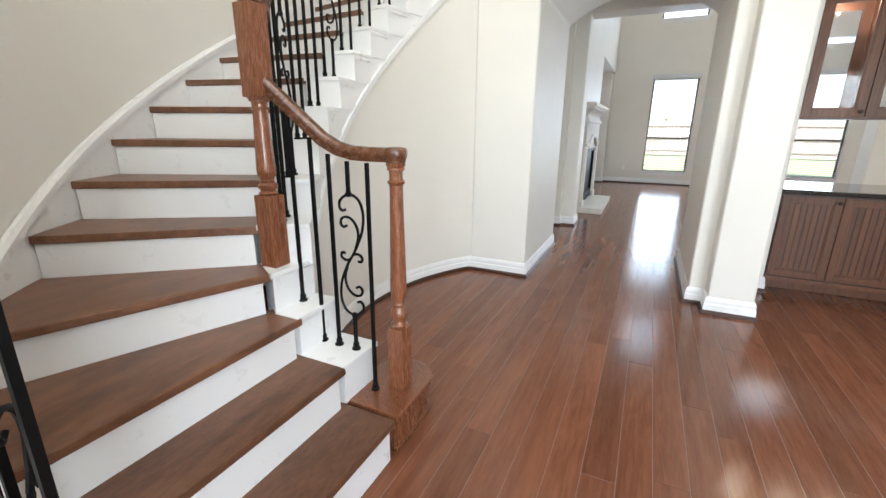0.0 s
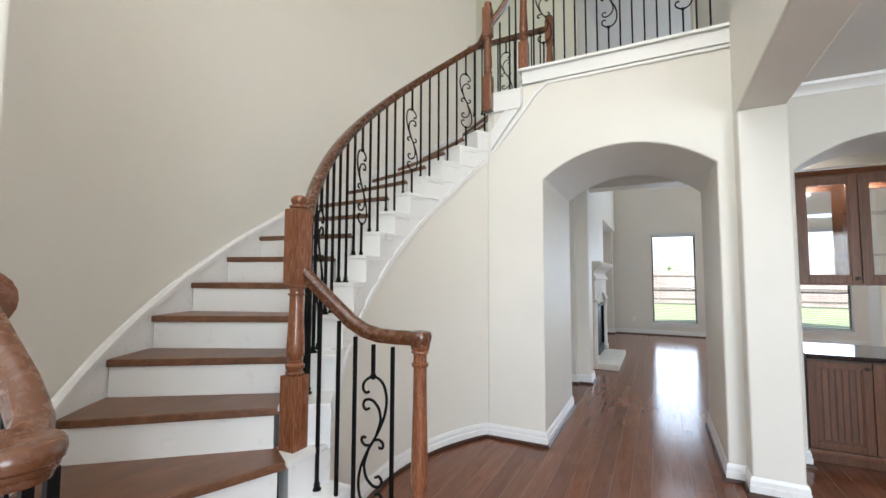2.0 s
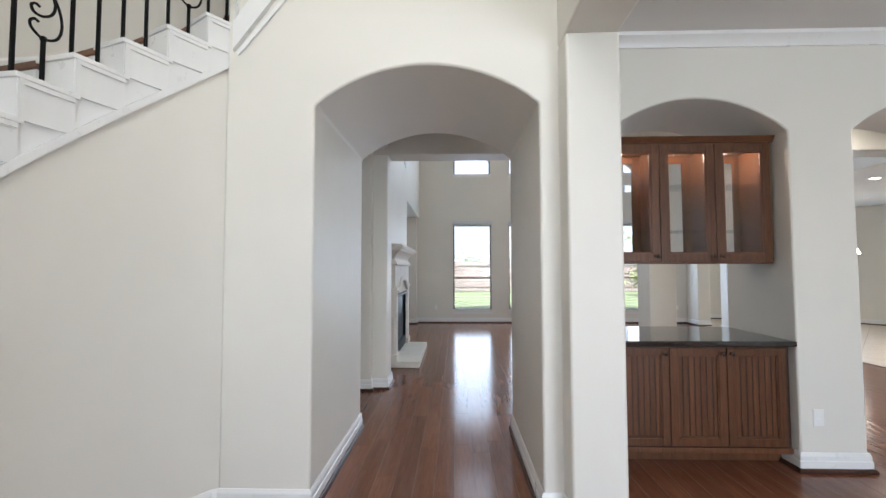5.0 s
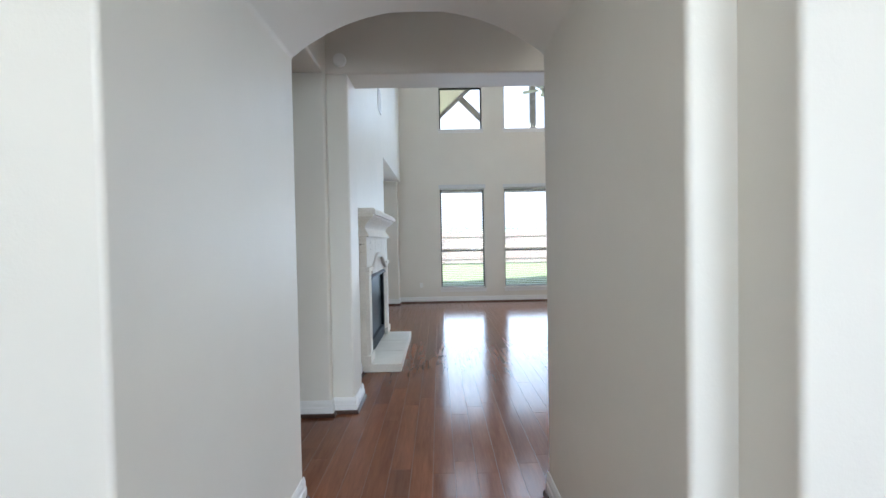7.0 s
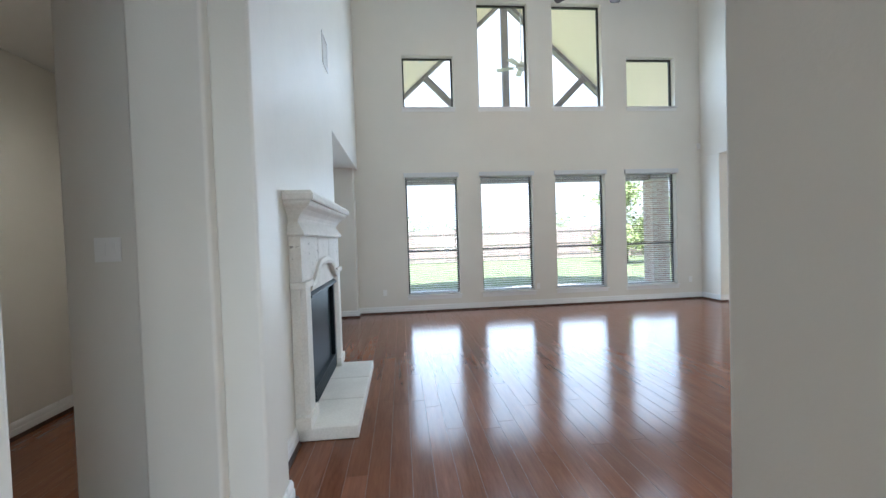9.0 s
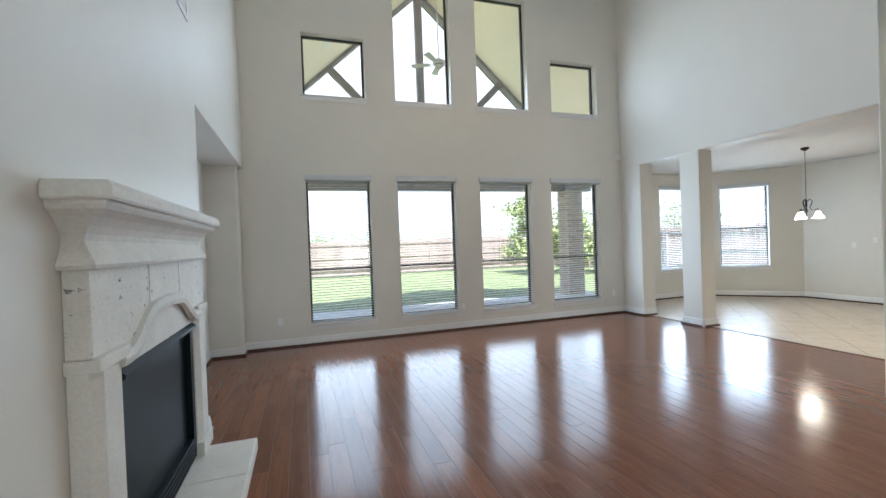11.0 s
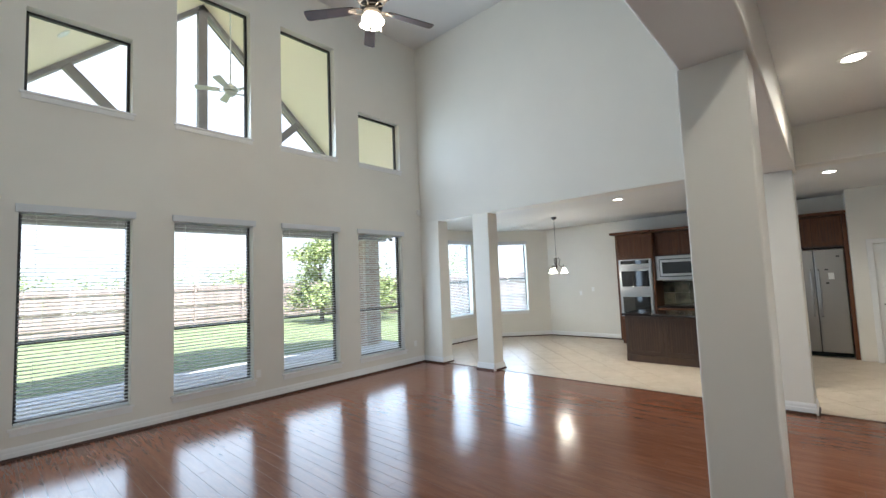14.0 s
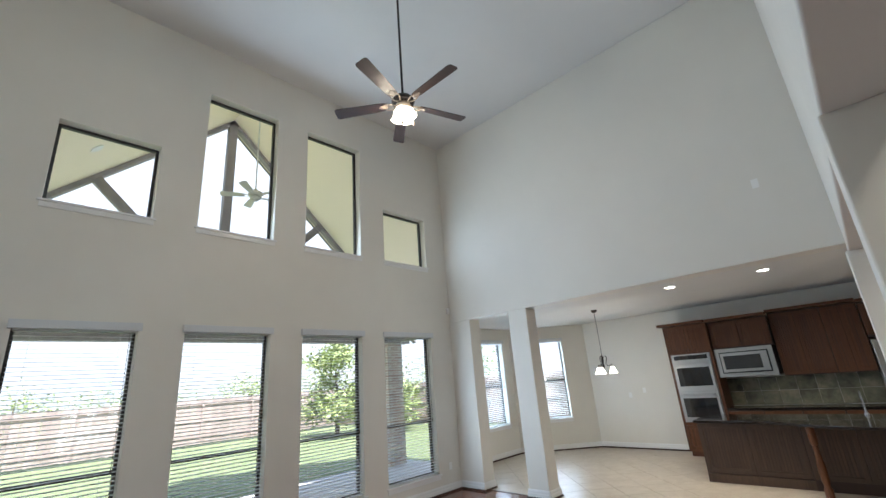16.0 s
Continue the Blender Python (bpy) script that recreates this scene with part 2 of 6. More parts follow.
WALL = paint("wall_paint", (0.77, 0.745, 0.682), 0.5)
CEIL = paint("ceiling_paint", (0.76, 0.75, 0.73), 0.8)
WHITE = paint("white_gloss_paint", (0.82, 0.82, 0.81), 0.32, 0.06, 0.03)
FLOOR = wood("floor_wood", (0.14, 0.051, 0.026), (0.248, 0.097, 0.049), 0.14, (2.6, 0.22, 2.6), 22.0, 0.0, True, 0.012, 0.6)
FLOOR.node_tree.nodes["Principled BSDF"].inputs["Specular IOR Level"].default_value = 0.33
TREAD = wood("tread_wood", (0.075, 0.03, 0.015), (0.235, 0.108, 0.055), 0.34, (1.6, 0.5, 1.6), 30.0, 0.0, True, 0.12, 0.35)
OAK = wood("oak", (0.15, 0.05, 0.021), (0.26, 0.098, 0.043), 0.24, (9, 9, 0.7), 26.0, 0.3)
RAILWOOD = wood("rail_oak", (0.105, 0.04, 0.018), (0.15, 0.059, 0.027), 0.24, (1.5, 1.5, 1.5), 26.0, 0.3, True, 0.01, 0.85)
CABINET = wood("cabinet_wood", (0.068, 0.026, 0.0115), (0.165, 0.068, 0.03), 0.36, (7, 7, 0.5), 26.0)
ISLAND = wood("island_wood", (0.035, 0.019, 0.011), (0.085, 0.047, 0.028), 0.4, (7, 7, 0.5), 26.0)
CABINET.node_tree.nodes["Principled BSDF"].inputs["Specular IOR Level"].default_value = 0.3
# darker copy of the cabinet wood; paints the shade of door gaps onto carcasses
CABSHADE = wood("cabinet_shadow_wood", (0.02, 0.008, 0.004), (0.045, 0.017, 0.009), 0.4, (7, 7, 0.5), 26.0)
SHOE = wood("shoe_wood", (0.03, 0.011, 0.006), (0.065, 0.024, 0.012), 0.35, (3, 3, 3), 22.0)
IRON = material("black_iron", (0.004, 0.004, 0.004), 0.5, 0.0, Specular_IOR_Level=0.15)[0]
GROUT = material("grout", (0.25, 0.21, 0.17), 0.9)[0]
# joints kept paler than the planks: window glint on bevelled edges, painted in
SUBFLOOR = material("plank_joint_glint", (0.25, 0.16, 0.125), 0.25)[0]
CLEAR = bpy.data.materials.new("clear_pane")
CLEAR.use_nodes = True
pn = CLEAR.node_tree
pn.nodes.remove(pn.nodes["Principled BSDF"])
see, shine, both, fres = (pn.nodes.new("ShaderNode" + k) for k in ("BsdfTransparent", "BsdfGlossy", "MixShader", "LayerWeight"))
see.inputs[0].default_value, shine.inputs["Roughness"].default_value = (0.96, 0.965, 0.97, 1), 0.01
steep, scaled = pn.nodes.new("ShaderNodeMath"), pn.nodes.new("ShaderNodeMapRange")
steep.operation, steep.inputs[1].default_value = "POWER", 4.0
scaled.inputs["To Min"].default_value, scaled.inputs["To Max"].default_value = 0.02, 0.7
pn.links.new(fres.outputs["Facing"], steep.inputs[0])
pn.links.new(steep.outputs[0], scaled.inputs["Value"])
pn.links.new(scaled.outputs[0], both.inputs[0])
pn.links.new(see.outputs[0], both.inputs[1])
pn.links.new(shine.outputs[0], both.inputs[2])
pn.links.new(both.outputs[0], pn.nodes["Material Output"].inputs[0])
BRONZE = material("bronze_frame", (0.03, 0.027, 0.025), 0.45)[0]
BLIND, bnt, bb = material("white_blind", (0.84, 0.85, 0.85), 0.45)
thin, veil = bnt.nodes.new("ShaderNodeBsdfTranslucent"), bnt.nodes.new("ShaderNodeMixShader")
thin.inputs["Color"].default_value, veil.inputs[0].default_value = (0.84, 0.86, 0.87, 1), 0.55
bnt.links.new(bb.outputs[0], veil.inputs[1])
bnt.links.new(thin.outputs[0], veil.inputs[2])
bnt.links.new(veil.outputs[0], bnt.nodes["Material Output"].inputs[0])

# ---------------------------------------------------------------- shell
HALL_Y0, HALL_Y1 = 4.08, 5.44        # the arched passage
LIV_Y0, LIV_Y1 = 7.0, 12.98          # the living room
CX, CY, RI, RO = 0.4, 2.95, 1.95, 3.06   # the stair's centre and its two radii
RISE = 3.565 / 19

wall("wall_arch", "y", HALL_Y0, HALL_Y1, -1.17, 1.2, 0, 3.42, WALL, [(-0.61, 0.78, -1, 2.47, 0.25)], "thick cream wall with a segmental arched passage")
wall("wall_niche", "y", 4.67, HALL_Y1, 1.2, 5.2, 0, 3.415, WALL, [(1.41, 2.73, -1, 2.47, 0.25), (3.2, 4.53, -1, 2.47, 0.25)], "cream wall with an arched buffet niche and archway")
wall("wall_pier", "y", 3.9, 4.67, 0.9, 1.21, 0, 2.81, WALL, (), "cream plastered pier carrying the dining room beam")
wall("wall_beam", "x", 0.9, 1.21, -2.4, 4.67, 2.81, 6.6, WALL, (), "cream beam and upper wall between foyer and dining room")
wall("wall_dining_east", "x", 5.2, 5.35, -2.4, 5.44, 0, 3.3, WALL, (), "cream dining room side wall")
# unseen front wall; its two openings are assumed, for the added lamps
wall("wall_front", "y", -2.4, -2.25, -3.2, 5.35, 0, 6.7, WALL, [(-0.82, 0.75, 1.8, 5.4, 0), (1.8, 4.2, 0.65, 2.55, 0)], "unseen cream front wall with openings for the added foyer and dining lamps")
wall("wall_stub", "x", -1.62, -0.83, -2.25, 0.466, 0, 6.6, WALL, (), "cream wall beside the foot of the stairs")
single("ceiling_dining", (lambda b: (box(b, 1.2, 5.3, -2.4, 4.7, 3.2, 3.3), b)[1])(bmesh.new()), CEIL, "flat white dining room ceiling", "ceiling", kind="structure")
single("ceiling_foyer", (lambda b: (box(b, -3.4, 5.3, -2.4, 6.75, 6.6, 6.7), b)[1])(bmesh.new()), CEIL, "flat white high foyer ceiling", "ceiling", kind="structure")
single("ceiling_gallery", (lambda b: (box(b, -1.07, 6.45, 5.42, 6.7, 3.37, 3.42), b)[1])(bmesh.new()), CEIL, "flat white gallery ceiling", "ceiling", kind="structure")
single("ceiling_side_hall", (lambda b: (box(b, -3.5, -1.06, 5.42, 9.2, 3.05, 3.2), b)[1])(bmesh.new()), CEIL, "flat white side hall ceiling", "ceiling", kind="structure")
single("ceiling_living", (lambda b: (box(b, -1.5, 6.8, 6.7, 13.1, 6.9, 7.0), b)[1])(bmesh.new()), CEIL, "flat white high living room ceiling", "ceiling", kind="structure")
single("ceiling_passage", (lambda b: (box(b, 5.3, 6.45, 3.6, 5.42, 3.37, 3.42), b)[1])(bmesh.new()), CEIL, "flat white ceiling beside the kitchen", "ceiling", kind="structure")
single("ceiling_kitchen", (lambda b: (box(b, 6.5, 11.6, 3.6, 14.3, 3.05, 3.15), b)[1])(bmesh.new()), CEIL, "flat white kitchen ceiling", "ceiling", kind="structure")

# gallery and the side hall behind it
wall("wall_gallery", "y", 6.77, 6.95, -1.49, -1.04, 0, 3.05, WALL, (), "cream gallery wall with light switches")
wall("wall_gallery_jamb", "y", 6.59, 6.9, -1.07, -0.745, 0, 2.86, WALL, (), "cream plastered jamb between gallery and side hall")
wall("wall_gallery_header_west", "x", -1.07, -0.745, 5.44, 6.9, 2.855, 3.415, WALL, (), "cream header over the way to the side hall")
wall("wall_gallery_header_east", "x", 6.42, 6.72, 3.75, 6.665, 2.89, 3.415, WALL, (), "cream header between gallery and kitchen")
wall("wall_pilaster", "y", 6.655, 7.005, -0.75, -0.563, 0, 2.865, WALL, (), "cream pilaster at the living room corner")
wall("wall_side_hall", "x", -3.1, -2.95, 4.9, 9.2, 0, 3.05, WALL, (), "cream side hall wall")
wall("wall_side_hall_end", "y", 9.0, 9.15, -2.95, -0.9, 0, 3.05, WALL, (), "cream end wall of the side hall")
wall("wall_side_hall_south", "y", 5.3, 5.44, -3.1, -1.17, 0, 3.05, WALL, (), "cream hall wall behind the stairs")
wall("wall_living_beam", "y", 6.66, 7.01, -3.5, 6.72, 2.86, 6.9, WALL, [(-0.66, 0.86, 3.6, 5.95, 0)], "cream beam and wall above the living room entrance")
wall("wall_living_pillar", "y", 6.69, 7.02, 2.6, 2.92, 0, 2.865, WALL, (), "square cream plastered pillar at the gallery", 0.012)
wall("wall_living_pillar_east", "y", 6.69, 7.04, 6.42, 6.72, 0, 2.865, WALL, (), "square cream plastered pillar at the kitchen")
wall("wall_living_west", "x", -1.25, -0.7, 6.78, 12.98, 0, 6.9, WALL, [(7.98, 9.16, 0.1, 1.02, 0.1), (9.95, 13.5, -1, 2.82, 0)], "cream chimney wall behind the fireplace", 0.012)
wall("wall_living_west_niche", "x", -1.45, -1.2, 9.9, 13.1, 0, 6.9, WALL, (), "cream wall at the back of the niche")
wall("wall_living_west_return", "y", 12.72, 13.0, -1.25, -0.76, 0, 2.83, WALL, (), "cream return beside the niche")
LOW = ((0.22, 1.25), (1.72, 2.78), (3.26, 4.31), (4.76, 5.87))
HIGH = ((0.23, 1.23, 4.03, 5.03), (1.74, 2.76, 4.03, 6.1), (3.27, 4.31, 4.03, 6.1), (4.83, 5.88, 4.03, 5.04))
wall("wall_north", "y", LIV_Y1, 13.18, -1.45, 6.72, 0, 6.9, WALL, [(a, b, 0.33, 2.68, 0) for a, b in LOW] + [(a, b, c, d, 0) for a, b, c, d in HIGH], "tall cream window wall with four low and four high windows", 0.006)
wall("wall_east_upper", "x", 6.42, 6.72, 7.0, 12.98, 2.95, 6.9, WALL, (), "tall cream wall above the kitchen opening")
wall("wall_east_column", "x", 6.415, 6.715, 11.16, 11.54, 0, 2.955, WALL, (), "square cream plastered column between living room and kitchen")
wall("wall_east_corner", "x", 6.415, 6.715, 12.45, 12.99, 0, 2.955, WALL, (), "cream corner pier beside the window wall")

# kitchen and breakfast bay
wall("wall_bay_back", "y", 13.95, 14.15, 7.2, 9.75, 0, 3.05, WALL, [(8.42, 9.38, 0.72, 2.7, 0)], "cream breakfast bay wall with a window")
wall("wall_kitchen_east", "x", 11.12, 11.3, 3.6, 12.5, 0, 3.05, WALL, (), "cream kitchen wall behind the ovens")
wall("wall_pantry", "y", 5.95, 6.16, 10.505, 11.115, 0, 3.05, WALL, (), "cream pantry side wall")
wall("wall_pantry_front", "x", 10.4, 10.5, 3.755, 6.16, 0, 3.05, WALL, [(5.05, 5.87, -1, 2.05, 0)], "cream pantry wall with a white door")
wall("wall_kitchen_south", "y", 3.6, 3.75, 5.35, 11.3, 0, 3.05, WALL, (), "cream kitchen end wall")


def turned_wall(name, x, y, length, angle, z1, holes, label):
    ob = wall(name, "y", 0, 0.18, 0, length, 0, z1, WALL, holes, label)
    ob.matrix_world = pose(x, y, 0, 0, 0, angle)
    return ob


turned_wall("wall_bay_east", 9.7, 13.95, 2.05, -45, 3.05, [(0.42, 1.4, 0.74, 2.68, 0)], "cream angled bay wall with a window")
turned_wall("wall_bay_west", 6.6, 12.98, 1.4, 45, 3.05, [(0.3, 1.15, 0.05, 2.2, 0)], "cream angled bay wall with a glazed door")

# upper hall behind the balcony
single("floor_upper", (lambda b: (prism(b, [(-0.82, 4.2), (0.895, 4.1), (0.895, 6.69), (-3.4, 6.69), (-3.4, 5.9), (-1.6, 5.3)], 3.425, 3.565), b)[1])(bmesh.new()), CEIL, "pale upper hall floor", "floor", kind="structure")
wall("wall_upper_west", "x", -3.5, -3.4, 4.0, 7.0, 0, 6.7, WALL, (), "cream upper hall side wall")
wall("wall_upper_east", "x", 0.9, 1.0, 4.67, 6.7, 3.3, 6.7, WALL, (), "cream upper hall side wall")
wall("wall_stair_back", "y", 5.44, 5.5, -3.5, -1.17, 0, 3.42, WALL, (), "cream wall behind the stairs")


def polar(deg, r):
    return CX + r * math.cos(radians(deg)), CY + r * math.sin(radians(deg))


# the curved outer wall of the stairs
def arc_wall(bm, front, behind, z0, z1):
    """A bent wall as one shell between two plan lines."""
    rows = []
    for (x, y), (u, v) in zip(front, behind):
        lo = z0(x, y) if callable(z0) else z0
        hi = z1(x, y) if callable(z1) else z1
        rows.append([bm.verts.new(p) for p in ((x, y, lo), (x, y, hi), (u, v, hi), (u, v, lo))])
    for a, b in zip(rows, rows[1:]):
        for k in range(4):
            bm.faces.new((a[k], a[(k + 1) % 4], b[(k + 1) % 4], b[k]))
    bm.faces.new(rows[0])
    bm.faces.new(rows[-1][::-1])


bm = bmesh.new()
arc_wall(bm, [polar(a, RO) for a in range(246, 132, -2)], [polar(a, RO + 0.15) for a in range(246, 132, -2)], 0, 6.6)
single("wall_stair_outer", bm, WALL, "tall curved cream wall along the stairs", "wall", kind="structure", smooth=40)

# ---------------------------------------------------------------- the stairs
ANG = {n: 219.2 - 6.5 * (n - 5) for n in range(5, 18)}
RW = 2.15            # where the dark treads end and the white curb begins


def sector(a, b, r0, r1, cuts=3):
    """A plan outline between two angles and two radii."""
    aa = [a + (b - a) * k / cuts for k in range(cuts + 1)]
    return [polar(t, r0) for t in aa] + [polar(t, r1) for t in reversed(aa)]


STEP = {1: [(-0.49, 0.53), (-0.49, 1.51), (-0.79, 1.51), (-0.79, 0.53)],
        2: [(-0.735, 0.53), (-0.735, 1.51), (-1.02, 1.51), (-1.02, 0.468), (-0.83, 0.468), (-0.83, 0.53)],
        3: [(-0.965, 0.468), (-0.965, 1.51), (-1.16, 1.53), (-1.56, 0.52), (-1.56, 0.468)],
        4: [(-1.118, 1.5), (-1.28, 1.61), polar(218.7, RO), polar(224, RO), polar(229, RO), (-1.5, 0.5)]}
CURB = {2: [(-0.745, 1.51), (-0.745, 1.75), (-0.975, 1.75), (-0.975, 1.51)],
        3: [(-0.975, 1.5), (-0.975, 1.75), (-1.1, 1.75), (-1.1, 1.5)],
        4: [(-1.1, 1.49), (-1.1, 1.75), (-1.15, 1.75), polar(219.4, RI), polar(219.2, RW)]}
for n in range(5, 17):
    STEP[n] = sector(ANG[n] + 0.55, ANG[n + 1] - 0.4, RW, RO)
    CURB[n] = sector(ANG[n] + 0.4, ANG[n + 1], RI - 0.02, RW)
STEP[17] = sector(ANG[17] + 0.55, 137.2, RW, RO)
STEP[18] = [polar(138, RW), (-0.82, 4.2), (-1.25, 5.6), polar(131, RO), polar(138, RO)]
CURB[17] = [polar(ANG[17], RI - 0.02), (-1.1, 4.04), (-1.1, 4.22), polar(ANG[17], RW)]
CURB[18] = [(-1.12, 4.03), (-0.81, 4.03), (-0.81, 4.24), (-1.12, 4.24)]

stairs = thing("staircase", (-1.2, 2.5, 0), "curved staircase with dark stained wooden treads and white risers", "staircase")
for n in range(1, 19):
    bm = bmesh.new()
    prism(bm, STEP[n], n * RISE - 0.036, n * RISE)
    part("tread", bm, TREAD, stairs, "dark stained wooden tread", bevel=0.006)
    bm = bmesh.new()
    inner = [Vector(p) for p in STEP[n]]
    mid = sum(inner, Vector((0, 0))) / len(inner)
    prism(bm, [tuple(p + (mid - p) * 0.06) for p in inner], (n - 1) * RISE - (0.1 if n > 4 else 0) if n > 1 else 0.0, n * RISE - 0.038)
    part("riser", bm, WHITE, stairs, "white painted riser")
    if n in CURB:
        bm = bmesh.new()
        prism(bm, CURB[n], (n - 1) * RISE, n * RISE - 0.016)
        part("string_block", bm, WHITE, stairs, "white painted string block")
        bm = bmesh.new()
        c = [Vector(p) for p in CURB[n]]
        m0 = sum(c, Vector((0, 0))) / len(c)
        prism(bm, [tuple(p + (p - m0).normalized() * 0.014) for p in c], n * RISE - 0.018, n * RISE + 0.006)
        part("tread_cap", bm, WHITE, stairs, "white painted tread end", bevel=0.004)
# thin raised strips that outline each step end on the string
for n in range(5, 17):
    bm = bmesh.new()
    prism(bm, sector(ANG[n] + 0.3, ANG[n + 1] + 0.3, RI - 0.03, RI - 0.019, 3), n * RISE - 0.04, n * RISE - 0.019)
    prism(bm, sector(ANG[n] + 0.35, ANG[n] - 0.4, RI - 0.03, RI - 0.019, 1), (n - 1) * RISE - 0.018, n * RISE - 0.0405)
    part("step_end_strip", bm, WHITE, stairs, "thin white strip outlining the step end")
# the rounded first step
def curtail(inset):
    return [(-0.785, 1.53), (-0.485 - inset, 1.53), (-0.485 - inset, 1.82)] + [(-0.64 + (0.155 - inset) * math.cos(radians(a)), 1.82 + (0.155 - inset) * math.sin(radians(a))) for a in range(10, 171, 10)] + [(-0.785, 1.82)]


for nm, inset, z0, z1, lab, bev in (("curtail_tread", 0.0, RISE - 0.034, RISE + 0.004, "rounded reddish oak first tread", 0.009), ("curtail_riser", 0.022, 0.004, RISE - 0.034, "rounded reddish oak first riser", 0), ("curtail_shoe", 0.008, 0.003, 0.022, "oak shoe moulding", 0.005)):
    bm = bmesh.new()
    prism(bm, curtail(inset), z0, z1)
    part(nm, bm, OAK, stairs, lab, bevel=bev)
bm = bmesh.new()
prism(bm, [(-0.52, 0.36), (-0.52, 0.53), (-0.83, 0.53), (-0.83, 0.36)], 0.004, RISE)
part("string_block", bm, WHITE, stairs, "white painted string block")


bm = bmesh.new()
box(bm, -0.83, -0.816, 0.385, 0.466, 0.0, 0.785)
part("skirting_end", bm, WHITE, stairs, "white end board of the wall skirting", bevel=0.003)
bm = bmesh.new()
for y0, y1, z0, z1 in ((0.37, 0.392, 0.0, 0.8), (0.392, 0.466, 0.778, 0.8)):
    box(bm, -0.83, -0.808, y0, y1, z0, z1)
part("skirting_end_frame", bm, WHITE, stairs, "white moulding round the end board", bevel=0.005)


def stair_height(a):
    """Height of the nosing line over an angle."""
    return (5 + (219.2 - a) / 6.5) * RISE


def trim_height(x, y):
    a = math.degrees(math.atan2(y - CY, x - CX)) % 360
    return max(stair_height(a) - 0.37, 0.02)


# the curved wall under the stairs, with a white string above the moulding
bm = bmesh.new()
aa = [219.2 - 1.99 * k for k in range(41)]
arc_wall(bm, [polar(a, RI) for a in aa], [polar(a, RI + 0.12) for a in aa], 0, trim_height)
single("wall_stair_inner", bm, WALL, "curved cream wall under the stairs", "wall", kind="structure", smooth=30)
for n in range(5, 18):
    hi = ANG[n]
    lo = ANG[n] - 6.5 if n < 17 else 139.5
    bs = bmesh.new()
    aa = [hi + (lo - hi) * k / 3 for k in range(4)]
    arc_wall(bs, [polar(a, RI - 0.006) for a in aa], [polar(a, RI + 0.1) for a in aa], trim_height, n * RISE - 0.02)
    part("string", bs, WHITE, stairs, "white painted curved string", smooth=30)
bs = bmesh.new()
prism(bs, [(-0.78, 1.51), (-0.78, 1.745), (-1.15, 1.745), (-1.15, 1.51)], 0, RISE * 1.02)
part("string", bs, WHITE, stairs, "white painted string")
bs = bmesh.new()
prism(bs, [(-1.15, 1.5), (-1.15, 1.745), polar(219.2, RI), polar(219.2, RW)], 0, 3 * RISE)
part("string", bs, WHITE, stairs, "white painted string")
bm = bmesh.new()
pts = [(*polar(a, RI - 0.012), trim_height(*polar(a, RI))) for a in [212 - 2 * k for k in range(36)]]
sweep(bm, pts, [(-0.012, -0.018), (0.012, -0.018), (0.012, 0.018), (-0.012, 0.018)])
part("string_moulding", bm, WHITE, stairs, "white moulding below the string")
# the skirting on the outer wall
bm = bmesh.new()
aa = [229 - 2 * k for k in range(48)]
arc_wall(bm, [polar(a, RO - 0.018) for a in aa], [polar(a, RO + 0.02) for a in aa], trim_height, lambda x, y: trim_height(x, y) + 0.46)
part("wall_skirting", bm, WHITE, stairs, "white skirting along the curved wall", smooth=30)
bm = bmesh.new()
sweep(bm, [(*polar(a, RO - 0.02), trim_height(*polar(a, RO)) + 0.46) for a in aa], [(-0.014, -0.03), (0.016, -0.03), (0.016, 0.0), (0.004, 0.018), (-0.014, 0.018)])
part("skirting_moulding", bm, WHITE, stairs, "white moulding on the skirting")

# ---------------------------------------------------------------- railings
def handrail(bm, pts, w=0.033, h=0.03):
    prof = [(-0.7 * w, -h), (0.7 * w, -h), (0.75 * w, -0.45 * h), (w, -0.1 * h), (w, 0.35 * h), (0.75 * w, 0.8 * h), (0.3 * w, h), (-0.3 * w, h), (-0.75 * w, 0.8 * h), (-w, 0.35 * h), (-w, -0.1 * h), (-0.75 * w, -0.45 * h)]
    sweep(bm, pts, prof)


